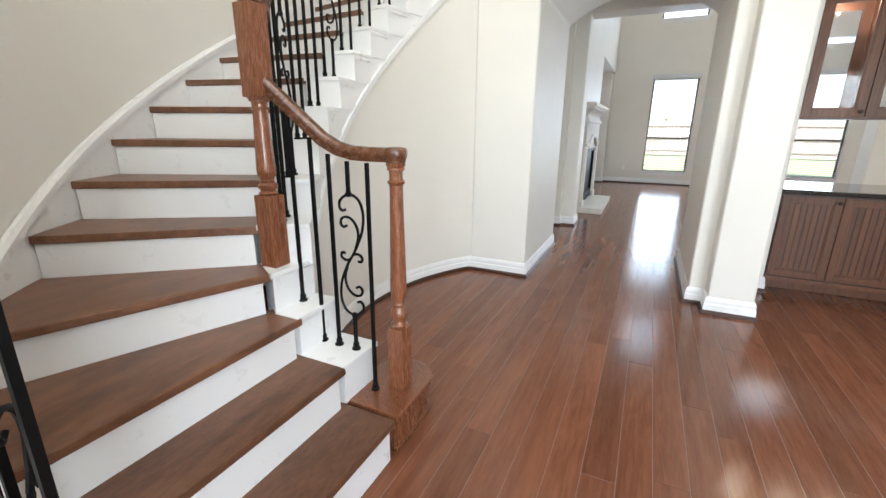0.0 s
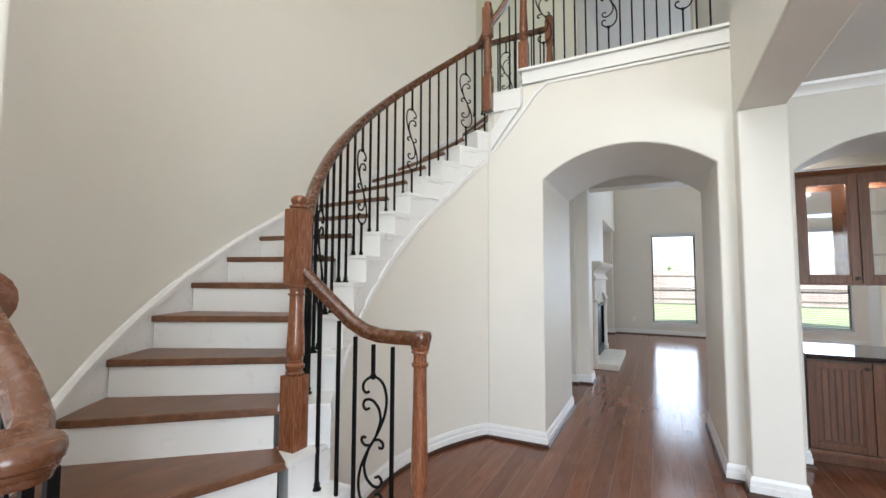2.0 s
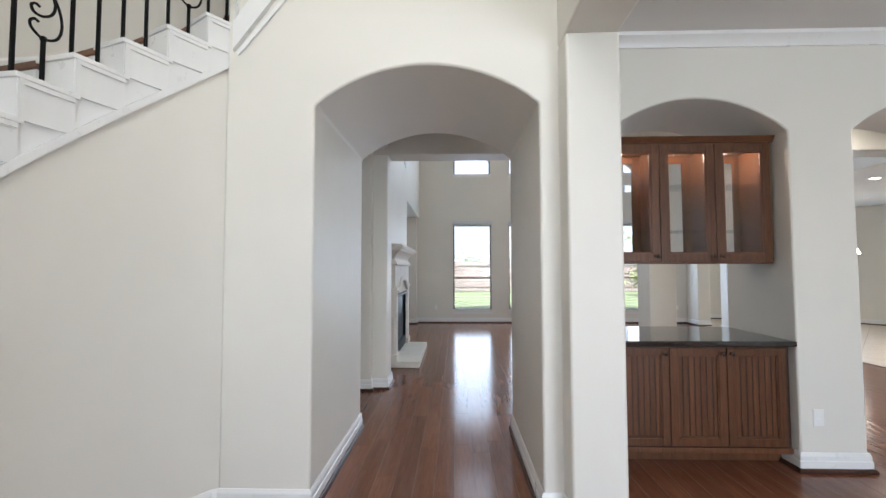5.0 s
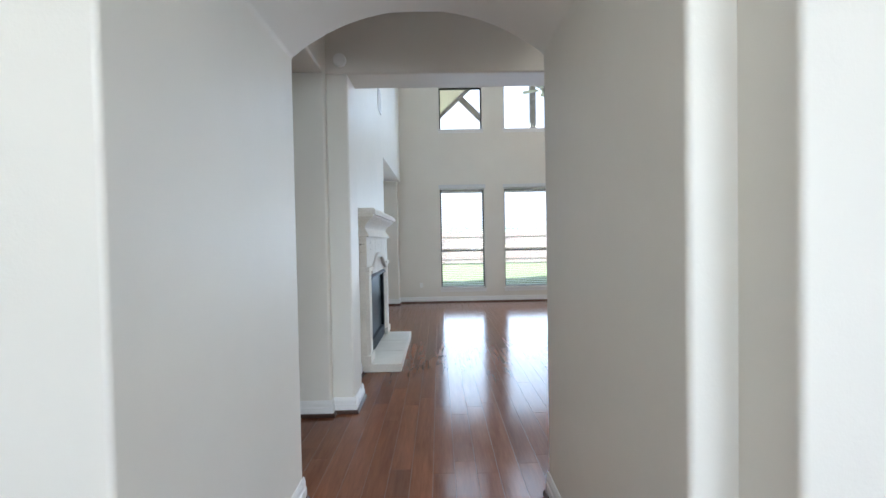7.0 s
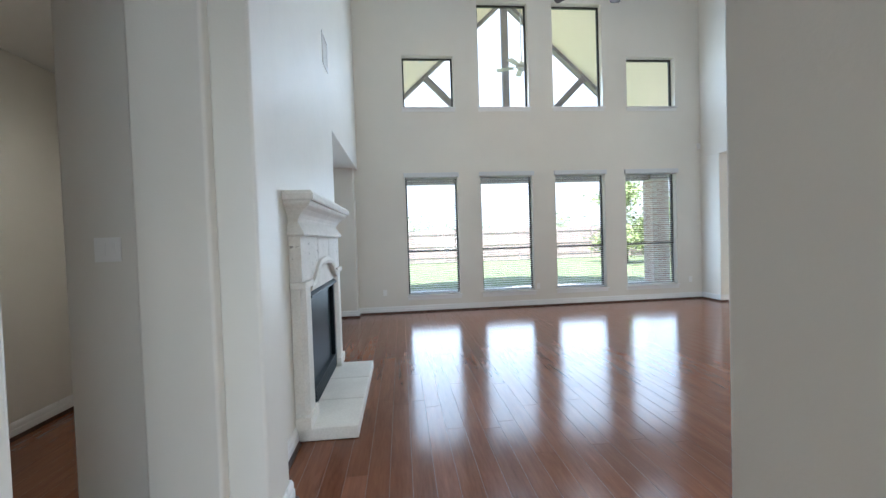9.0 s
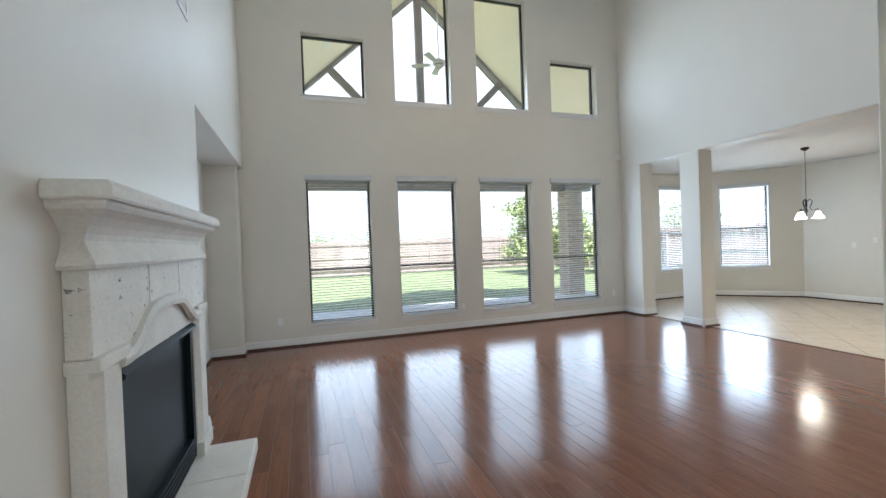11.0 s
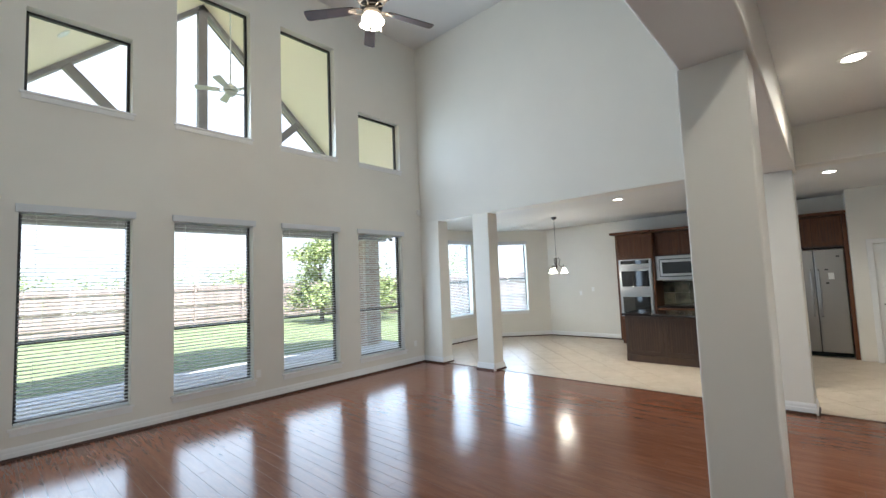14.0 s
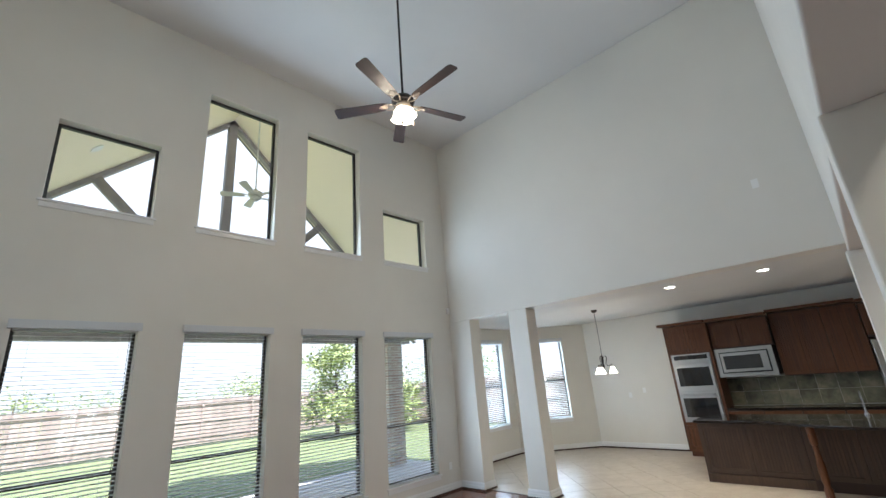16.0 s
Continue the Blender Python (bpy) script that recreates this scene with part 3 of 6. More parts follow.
def newel_parts(root, x, y, z0, z1, block=0.0, base=0.3, w=0.046, cap=True):
    """A turned newel: square base, vase and shaft, an upper square block of that height, and a ball cap."""
    bm = bmesh.new()
    box(bm, x - w, x + w, y - w, y + w, z0, z0 + base)
    part("newel_base", bm, OAK, root, bevel=0.006)
    zt = z1 - block - (0.07 if cap else 0)
    s = (zt - z0 - base)
    prof = [(0.038, 0), (0.044, 0.02), (0.036, 0.035), (0.032, 0.05), (0.043, 0.075), (0.044, 0.11), (0.03, 0.14), (0.036, 0.155), (0.03, 0.17), (0.04, 0.21), (0.042, 0.27), (0.04, 0.4), (0.035, 0.65), (0.032, 0.86), (0.033, 0.88), (0.041, 0.887), (0.042, 0.9), (0.033, 0.908), (0.032, 0.94), (0.035, 0.958), (0.043, 0.963), (0.043, 0.972), (0.039, 0.977), (0.046, 0.984), (0.047, 1.0)]
    bm = bmesh.new()
    lathe(bm, [(r * w / 0.046, z0 + base + s * f) for r, f in prof], x, y, 20)
    part("newel_shaft", bm, OAK, root, "turned reddish oak shaft", smooth=50)
    if block:
        bm = bmesh.new()
        box(bm, x - w, x + w, y - w, y + w, zt, zt + block)
        part("newel_block", bm, OAK, root, "square oak block", bevel=0.006)
    if cap:
        bm = bmesh.new()
        z = zt + block
        lathe(bm, [(0.03, z), (0.044, z + 0.006), (0.044, z + 0.014), (0.03, z + 0.022), (0.036, z + 0.03), (0.04, z + 0.045), (0.03, z + 0.06), (0.012, z + 0.068)], x, y, 20)
        part("newel_cap", bm, OAK, root, "turned oak cap", smooth=50)


def flowing(pts, cuts=5):
    """A smooth line through plane points."""
    ext = [pts[0]] + list(pts) + [pts[-1]]
    out = []
    for p0, p1, p2, p3 in zip(ext, ext[1:], ext[2:], ext[3:]):
        for k in range(cuts):
            t = k / cuts
            out.append(tuple(0.5 * (2 * b + (c - a) * t + (2 * a - 5 * b + 4 * c - d) * t * t + (3 * b - a - 3 * c + d) * t ** 3) for a, b, c, d in zip(p0, p1, p2, p3)))
    return out + [pts[-1]]


def scroll_curves():
    """The S scroll of an ornamental baluster in its own plane (across, height), 0.56 high about the middle."""
    out = []
    for sg in (1, -1):
        for line in (((-0.016, 0.212), (-0.03, 0.206), (-0.042, 0.222), (-0.036, 0.252), (0.0, 0.28), (0.04, 0.258), (0.057, 0.2), (0.05, 0.125), (0.024, 0.05), (0.0, 0.0)),
                     ((-0.014, 0.142), (-0.028, 0.134), (-0.04, 0.148), (-0.032, 0.174), (-0.004, 0.178), (0.024, 0.15), (0.033, 0.1), (0.018, 0.04)),
                     ((0.004, 0.01), (0.026, 0.018), (0.044, 0.006), (0.042, -0.014), (0.028, -0.014))):
            out.append(flowing([(sg * u, sg * v) for u, v in line]))
    return out


SCROLL = scroll_curves()


def baluster(root, x, y, z0, z1, way, fancy=False, r=0.0075, turn=1):
    """An iron bar with a shoe; fancy ones carry the S scroll in the plane of the rail."""
    bm = bmesh.new()
    d = Vector((way[0], way[1], 0)).normalized()
    if not fancy:
        tube(bm, [(x, y, z0), (x, y, z1)], r * 1.3, 4)
    else:
        zc = z0 + (z1 - z0) * 0.52
        tube(bm, [(x, y, z0), (x, y, zc - 0.28)], r * 1.3, 4)
        tube(bm, [(x, y, zc + 0.28), (x, y, z1)], r * 1.3, 4)
        across = Vector((-d.y, d.x, 0))
        for line in SCROLL:
            tube(bm, [Vector((x, y, zc)) + d * (u * 1.28 * turn) + Vector((0, 0, v)) for u, v in line], r * 0.85, 5, up=across)
        for v in (0.28, -0.28):
            lathe(bm, [(0.008, zc + v - 0.012), (0.013, zc + v - 0.008), (0.013, zc + v + 0.008), (0.008, zc + v + 0.012)], x, y, 8)
    bar = part("scroll_baluster" if fancy else "baluster", bm, IRON, root, "black iron baluster with an S scroll" if fancy else "")
    bm = bmesh.new()
    lathe(bm, [(0.021, z0), (0.021, z0 + 0.008), (0.012, z0 + 0.014), (0.015, z0 + 0.02), (0.015, z0 + 0.03), (0.01, z0 + 0.036)], x, y, 8)
    part("shoe", bm, IRON, bar)


rail = thing("stair_railing", (-1.23, 1.645, 0.75), "oak handrail with turned newels and black iron scroll balusters", "railing")
newel_parts(rail, -0.602, 1.745, RISE, 1.245, 0, 0.31, w=0.041, cap=False)
newel_parts(rail, -1.19, 1.6, 4 * RISE, 1.936, 0.36, 0.34)
newel_parts(rail, -1.13, 4.0, 17 * RISE, 4.33, 0.3, 0.36)
newel_parts(rail, -0.79, 4.1, 3.565, 4.78, 0.3, 0.3)
# lower rail with its level end
low = [(-0.6, 1.745, 1.278), (-0.62, 1.745, 1.278), (-0.72, 1.735, 1.278), (-0.80, 1.722, 1.282), (-0.87, 1.71, 1.3), (-0.94, 1.697, 1.34), (-1.02, 1.682, 1.41), (-1.1, 1.64, 1.5), (-1.18, 1.61, 1.58)]
bm = bmesh.new()
handrail(bm, low)
lathe(bm, [(0.03, 1.244), (0.043, 1.248), (0.043, 1.258), (0.047, 1.264), (0.05, 1.28), (0.05, 1.296), (0.046, 1.305), (0.03, 1.31)], -0.602, 1.745, 24)
part("handrail", bm, RAILWOOD, rail, "polished oak handrail with a level end", smooth=50)
RB = 2.05
bm = bmesh.new()
handrail(bm, [(*polar(a, RB), stair_height(a) + 0.9) for a in [219.5 - 3 * k for k in range(26)]] + [(-1.13, 4.02, 4.1)])
part("handrail", bm, RAILWOOD, rail, "polished curved oak handrail", smooth=50)
bm = bmesh.new()
handrail(bm, [(-1.12, 4.03, 4.1), (-1.0, 4.06, 4.26), (-0.8, 4.1, 4.57)])
part("handrail", bm, RAILWOOD, rail, "short sloping oak handrail", smooth=50)


def low_rail(x):
    for (xa, _, za), (xb, _, zb) in zip(low, low[1:]):
        if xb <= x <= xa:
            return za + (zb - za) * (xa - x) / (xa - xb)
    return 1.28


for x, n, fancy in ((-0.685, 1, 0), (-0.785, 2, 1), (-0.884, 2, 0), (-0.979, 2, 0), (-1.093, 3, 0)):
    baluster(rail, x, 1.655, n * RISE + 0.006, low_rail(x) - 0.03, (1, -0.05), bool(fancy))
k = 0
for n in range(5, 17):
    for f in (0.22, 0.72):
        a = ANG[n] - 6.5 * f
        x, y = polar(a, RB)
        tx, ty = -math.sin(radians(a)), math.cos(radians(a))
        k += 1
        baluster(rail, x, y, n * RISE + 0.006, stair_height(a) + 0.875, (tx, ty), k % 6 == 4)
for x, n, z1 in ((-1.03, 17, 4.16), (-0.93, 17, 4.3), (-0.865, 18, 4.4)):
    baluster(rail, x, 4.08, 18 * RISE, z1 - 0.03, (1, 0.2), False)

# balcony
balcony = thing("balcony_railing", (0.05, 4.1, 3.565), "oak balcony rail with black iron scroll balusters over the arch", "railing")
bm = bmesh.new()
handrail(bm, [(-0.79, 4.1, 4.61), (0.05, 4.1, 4.61), (0.895, 4.1, 4.61)])
part("handrail", bm, RAILWOOD, balcony, "straight oak handrail", smooth=50)
bm = bmesh.new()
slab(bm, [(4.1 + 0.055 * math.cos(a), 4.61 + 0.055 * math.sin(a)) for a in [math.tau * k / 16 for k in range(16)]], "x", 0.875, 0.899)
part("rosette", bm, RAILWOOD, balcony, "round oak wall rosette")
for i in range(16):
    baluster(balcony, -0.69 + 0.098 * i, 4.1, 3.568, 4.58, (1, 0), i in (1, 7, 13), turn=-1)
trim = thing("balcony_fascia", (0.05, 4.05, 3.4), "white balcony edge with a stepped moulding", "trim", kind="structure")
bm = bmesh.new()
box(bm, -0.8, 0.9, 4.066, 4.1, 3.43, 3.55)
part("fascia_board", bm, WHITE, trim)
bm = bmesh.new()
box(bm, -0.83, 0.9, 4.03, 4.22, 3.55, 3.578)
part("nosing", bm, WHITE, trim, bevel=0.006)
bm = bmesh.new()
sweep(bm, [(0.9, 4.072, 3.4), (-0.55, 4.072, 3.4), (-0.66, 4.072, 3.32), (-1.06, 4.072, 2.84), (-1.1, 4.072, 2.8)], [(-0.012, -0.012), (-0.002, -0.012), (-0.001, 0.002), (-0.006, 0.012), (-0.012, 0.012)])
part("moulding", bm, WHITE, trim)
bm = bmesh.new()
prism(bm, [(-1.12, 4.045), (-0.8, 4.045), (-0.8, 4.08), (-1.12, 4.08)], lambda x, y: 2.84 + (x + 1.1) * 1.3, lambda x, y: 3.0 if x < -1.0 else 3.43)
part("string_board", bm, WHITE, trim)
guard = thing("upper_guard_railing", (-0.86, 4.95, 3.565), "dark oak guard rail with iron balusters in the upper hall", "railing")
newel_parts(guard, -0.72, 4.95, 3.565, 4.62, 0.25, 0.3)
bm = bmesh.new()
handrail(bm, [(-0.72, 4.95, 4.46), (-1.75, 4.95, 4.46)])
part("handrail", bm, RAILWOOD, guard, smooth=50)
for i in range(9):
    baluster(guard, -0.83 - 0.105 * i, 4.95, 3.568, 4.43, (1, 0), i == 4, turn=-1)

# the short railing on the wall side of the first steps
def long_cap(bm, rows, p, q, half=14):
    """A turned cap stretched from p to q, by rows of (radius, height)."""
    a0 = math.atan2(q.y - p.y, q.x - p.x)
    rings = []
    for r, z in rows:
        line = [(c.x + r * math.cos(a0 + start + math.pi * k / half), c.y + r * math.sin(a0 + start + math.pi * k / half), z) for c, start in ((q, -math.pi / 2), (p, math.pi / 2)) for k in range(half + 1)]
        rings.append([bm.verts.new(v) for v in line])
    for lo, hi in zip(rings, rings[1:]):
        for k in range(len(lo)):
            n = (k + 1) % len(lo)
            bm.faces.new((lo[k], lo[n], hi[n], hi[k]))
    bm.faces.new(rings[0][::-1])
    bm.faces.new(rings[-1])


left = thing("wall_side_railing", (-0.49, 0.385, RISE), "short oak handrail with a turned newel fixed to the wall", "railing")
newel_parts(left, -0.52, 0.367, RISE, 1.264, 0, 0.31, w=0.032, cap=False)
bm = bmesh.new()
handrail(bm, [(-0.49, 0.385, 1.29), (-0.53, 0.425, 1.292), (-0.58, 0.445, 1.308), (-0.65, 0.45, 1.36), (-0.74, 0.443, 1.43), (-0.822, 0.435, 1.497)], 0.029, 0.028)
cap_rows = [(0.024, 1.262), (0.04, 1.262), (0.042, 1.267), (0.042, 1.272), (0.046, 1.275), (0.048, 1.28), (0.048, 1.284), (0.053, 1.289), (0.055, 1.3), (0.054, 1.31), (0.049, 1.317), (0.04, 1.32), (0.016, 1.321)]
long_cap(bm, cap_rows, Vector((-0.518, 0.369)), Vector((-0.474, 0.393)))
part("handrail", bm, RAILWOOD, left, "polished oak handrail with a rounded end", smooth=32)
bm = bmesh.new()
slab(bm, [(0.435 + 0.062 * math.cos(a), 1.5 + 0.062 * math.sin(a)) for a in [math.tau * k / 20 for k in range(20)]], "x", -0.83, -0.806)
part("rosette", bm, RAILWOOD, left, "round oak wall rosette", bevel=0.006)
for x, y, n, z1, fancy in ((-0.49, 0.44, 1, 1.262, 0), (-0.57, 0.44, 1, 1.28, 1), (-0.66, 0.44, 1, 1.34, 0), (-0.755, 0.44, 2, 1.41, 0)):
    baluster(left, x, y, n * RISE, z1, (-0.8, 0.6), bool(fancy), 0.0085)

# ---------------------------------------------------------------- foyer trim
baseboard("baseboard_arch", [polar(a, RI) for a in range(205, 142, -4)] + [(-1.17, 4.08), (-0.61, 4.08), (-0.61, 5.44)], side=-1)
baseboard("baseboard_passage", [(0.78, 5.44), (0.78, 4.08), (0.9, 4.08), (0.9, 3.9), (1.21, 3.9), (1.21, 4.67), (1.41, 4.67), (1.41, 4.85)], side=-1)
baseboard("baseboard_niche", [(2.73, 4.9), (2.73, 4.67), (3.2, 4.67), (3.2, 5.44)], side=-1)
baseboard("baseboard_arch_east", [(4.53, 5.44), (4.53, 4.67), (5.2, 4.67)], side=-1)
baseboard("baseboard_stub", [(-0.83, -2.2), (-0.83, 0.466)], side=-1)
baseboard("baseboard_gallery", [(-1.49, 6.95), (-1.49, 6.77), (-1.07, 6.77), (-1.07, 6.59), (-0.745, 6.59), (-0.745, 6.655), (-0.56, 6.655), (-0.56, 7.0), (-0.7, 7.0), (-0.7, 7.7)], side=-1)
baseboard("baseboard_side_hall", [(-2.95, 5.44), (-2.95, 9.0), (-1.0, 9.0)], side=-1)
baseboard("baseboard_chimney", [(-0.7, 9.32), (-0.7, 9.95), (-1.2, 9.95)], side=-1)
baseboard("baseboard_north", [(-1.2, 9.95), (-1.2, 12.72), (-0.76, 12.72), (-0.76, 12.98), (6.415, 12.98), (6.415, 12.45), (6.715, 12.45)], side=-1)
for nm, x0, x1, y0, y1 in (("baseboard_pillar", 2.6, 2.92, 6.69, 7.02), ("baseboard_pillar_east", 6.42, 6.72, 6.69, 7.04), ("baseboard_column", 6.415, 6.715, 11.16, 11.54)):
    baseboard(nm, [(x0, y0), (x1, y0), (x1, y1), (x0, y1), (x0, y0)], side=-1)
baseboard("baseboard_kitchen", [(7.35, 13.95), (9.7, 13.95), (11.12, 12.5), (11.12, 10.32)], side=-1)

bm = bmesh.new()
crown = [(0, 0), (0, -0.12), (0.02, -0.12), (0.028, -0.085), (0.06, -0.045), (0.082, -0.03), (0.09, 0)]
sweep(bm, [(1.21, 4.67, 3.2), (5.2, 4.67, 3.2)], [(u * 0.8, v * 0.8) for u, v in crown])
single("crown_moulding", bm, WHITE, "white crown moulding under the dining room ceiling", "trim", kind="structure", smooth=30)

PLATE = material("plate_plastic", (0.86, 0.86, 0.84), 0.3)[0]


def wall_plate(name, x, y, z, axis, gang=1, toggle=True):
    """A switch or outlet plate; axis is the way it faces."""
    w, h = 0.036 + 0.023 * (gang - 1), 0.058
    root = thing(name, (x, y, z), "white plastic %s plate on the wall" % ("rocker switch" if toggle else "outlet"), "switch" if toggle else "outlet")
    s = {"-y": (1, 0, 0, -1), "+y": (1, 0, 0, 1), "+x": (0, 1, 1, 0), "-x": (0, 1, -1, 0)}[axis]

    def plate(b, a0, a1, z0, z1, d0, d1):
        p = (x + s[0] * a0 + s[2] * d0, x + s[0] * a1 + s[2] * d1, y + s[1] * a0 + s[3] * d0, y + s[1] * a1 + s[3] * d1)
        box(b, min(p[:2]), max(p[:2]), min(p[2:]), max(p[2:]), z0, z1)
    b = bmesh.new()
    plate(b, -w, w, z - h, z + h, 0, 0.006)
    part("plate", b, PLATE, root, bevel=0.002)
    for g in range(gang):
        u = (g - (gang - 1) / 2) * 0.046
        for dz in ((0,) if toggle else (-0.02, 0.02)):
            b = bmesh.new()
            hh = 0.033 if toggle else 0.014
            plate(b, u - 0.016, u + 0.016, z + dz - hh, z + dz + hh, 0.006, 0.009)
            part("rocker" if toggle else "socket", b, PLATE, root, bevel=0.001)


wall_plate("light_switch", -1.29, 6.77, 1.45, "-y", 2)
wall_plate("light_switch", -0.83, 0.33, 1.36, "+x", 2)
wall_plate("outlet", 2.86, 4.67, 0.38, "-y", 1, False)
wall_plate("outlet", -0.7, 7.4, 0.41, "+x", 1, False)
wall_plate("outlet", -0.25, 12.98, 0.41, "-y", 1, False)
wall_plate("outlet", 2.85, 12.98, 0.41, "-y", 1, False)
wall_plate("outlet", 6.15, 12.98, 0.41, "-y", 1, False)
wall_plate("light_switch", 11.12, 11.2, 1.3, "-x", 1)
wall_plate("outlet", 11.12, 11.55, 1.2, "-x", 1, False)
wall_plate("wall_sensor_plate", 6.42, 7.6, 3.9, "-x", 1)

# ---------------------------------------------------------------- buffet niche
STONE = material("dark_granite", (0.02, 0.018, 0.017), 0.08, 0, Coat_Weight=0.3)
nt, b = STONE[1], STONE[2]
nt.links.new(ramp(nt, grain_of(nt, 130.0, detail=3), [(0.45, (0.008, 0.007, 0.007)), (0.6, (0.03, 0.022, 0.018)), (0.72, (0.11, 0.08, 0.06))]), b.inputs["Base Color"])
STONE = STONE[0]
KNOB = material("dark_bronze", (0.06, 0.045, 0.035), 0.35, 0.9)[0]
STEEL, snt, sb = material("brushed_steel", (0.36, 0.36, 0.355), 0.36, 1.0)
bump(snt, sb, grain_of(snt, 60.0, (30, 30, 0.4), 3), 0.08, 0.002)
OVENGLASS = material("oven_glass", (0.012, 0.014, 0.016), 0.05, 0, Coat_Weight=0.5)[0]
LAMPGLASS, lnt, lb = material("lit_glass", (0.95, 0.92, 0.85), 0.4)
lb.inputs["Emission Color"].default_value, lb.inputs["Emission Strength"].default_value = (1.0, 0.86, 0.66, 1), 3.2
CANGLASS, lnt, lb = material("lit_lens", (0.95, 0.92, 0.85), 0.4)
lb.inputs["Emission Color"].default_value, lb.inputs["Emission Strength"].default_value = (1.0, 0.9, 0.74, 1), 4.0



def door(root, face, a0, a1, z0, z1, out, style="bead", knob=None, rail_w=0.055, depth=0.02, wood_mat=CABINET):
    """A cabinet door with a frame. face: ('y', y) or ('x', x), the carcass plane; out: -1 or 1, the way it faces."""
    axis, at = face
    def pane(b, u0, u1, w0, w1, d0, d1):
        d = sorted((at + out * d0, at + out * d1))
        if axis == "y":
            box(b, u0, u1, d[0], d[1], w0, w1)
        else:
            box(b, d[0], d[1], u0, u1, w0, w1)
    g = 0.003
    a0, a1, z0, z1 = a0 + g, a1 - g, z0 + g, z1 - g
    b = bmesh.new()
    r = rail_w
    for u0, u1, w0, w1 in ((a0, a0 + r, z0, z1), (a1 - r, a1, z0, z1), (a0 + r, a1 - r, z0, z0 + r), (a0 + r, a1 - r, z1 - r, z1)):
        pane(b, u0, u1, w0, w1, 0.001, depth)
    d = part("door", b, wood_mat, root, bevel=0.003)
    b = bmesh.new()
    i = r - 0.001
    for u0, u1, w0, w1 in ((a0 + i, a0 + i + 0.012, z0 + i, z1 - i), (a1 - i - 0.012, a1 - i, z0 + i, z1 - i), (a0 + i, a1 - i, z0 + i, z0 + i + 0.012), (a0 + i, a1 - i, z1 - i - 0.012, z1 - i)):
        pane(b, u0, u1, w0, w1, 0.001, depth * 0.7)
    part("inner_moulding", b, wood_mat, d)
    if style == "bead":
        n = max(3, round((a1 - a0 - 2 * r) / 0.042))
        step = (a1 - a0 - 2 * r) / n
        for k in range(n):
            b = bmesh.new()
            pane(b, a0 + r + step * k + 0.004, a0 + r + step * (k + 1) - 0.004, z0 + r, z1 - r, 0.0, 0.005)
            part("bead_slat", b, wood_mat, d, bevel=0.002)
    elif style == "glass":
        b = bmesh.new()
        pane(b, a0 + r, a1 - r, z0 + r, z1 - r, 0.006, 0.009)
        part("pane", b, CLEAR, d, "clear glass pane").visible_shadow = False
    if knob:
        u = a1 - 0.03 if knob[0] == "r" else a0 + 0.03
        w = z1 - 0.04 if knob[1] == "t" else z0 + 0.04
        b = bmesh.new()
        v = [(0.006, depth), (0.006, depth + 0.012), (0.015, depth + 0.018), (0.016, depth + 0.026), (0.008, depth + 0.032)]
        lathe(b, v, 0, 0, 12)
        rot = Matrix.Rotation(radians(90), 4, "X") if axis == "y" else Matrix.Rotation(radians(-90), 4, "Y")
        if out > 0:
            rot = Matrix.Rotation(math.pi, 4, "Z") @ rot
        bmesh.ops.transform(b, matrix=Matrix.Translation((u, at, w) if axis == "y" else (at, u, w)) @ rot, verts=b.verts)
        part("knob", b, KNOB, d, "dark bronze knob", smooth=50)
    return d


buffet = thing("buffet_cabinet", (2.06, 5.0, 0), "reddish brown wooden buffet cabinet with beadboard doors in the niche", "cabinet")
bm = bmesh.new()
box(bm, 1.42, 2.72, 4.74, 5.4, 0.12, 0.88)
part("body", bm, CABSHADE, buffet)
bm = bmesh.new()
box(bm, 1.42, 2.72, 4.83, 5.35, 0.004, 0.12)
part("toe_kick", bm, CABINET, buffet)
bm = bmesh.new()
box(bm, 1.42, 2.72, 4.715, 4.745, 0.1, 0.14)
part("base_rail", bm, CABINET, buffet, bevel=0.005)
for a, b_, kn in ((1.43, 1.845, "rt"), (1.845, 2.262, "rt"), (2.262, 2.69, "lt")):
    door(buffet, ("y", 4.74), a, b_, 0.145, 0.865, -1, "bead", kn)
bm = bmesh.new()
box(bm, 1.412, 2.728, 4.66, 5.46, 0.882, 0.92)
single("countertop", bm, STONE, "polished black granite countertop on the buffet cabinet", "countertop", bevel=0.006)

upper = thing("display_cabinet", (2.07, 4.98, 1.486), "wall-hung wooden display cabinet with glass doors and lit shelves", "cabinet")
for nm, dims in (("side_panel", (1.44, 1.465, 4.84, 5.15, 1.5, 2.43)), ("side_panel", (2.68, 2.705, 4.84, 5.15, 1.5, 2.43)), ("divider", (1.845, 1.862, 4.85, 5.14, 1.5, 2.43)), ("divider", (2.27, 2.287, 4.85, 5.14, 1.5, 2.43)),
                 ("bottom_panel", (1.44, 2.705, 4.83, 5.16, 1.486, 1.512)), ("top_panel", (1.44, 2.705, 4.83, 5.16, 2.405, 2.43))):
    bm = bmesh.new()
    box(bm, *dims)
    part(nm, bm, CABINET, upper, bevel=0.002)
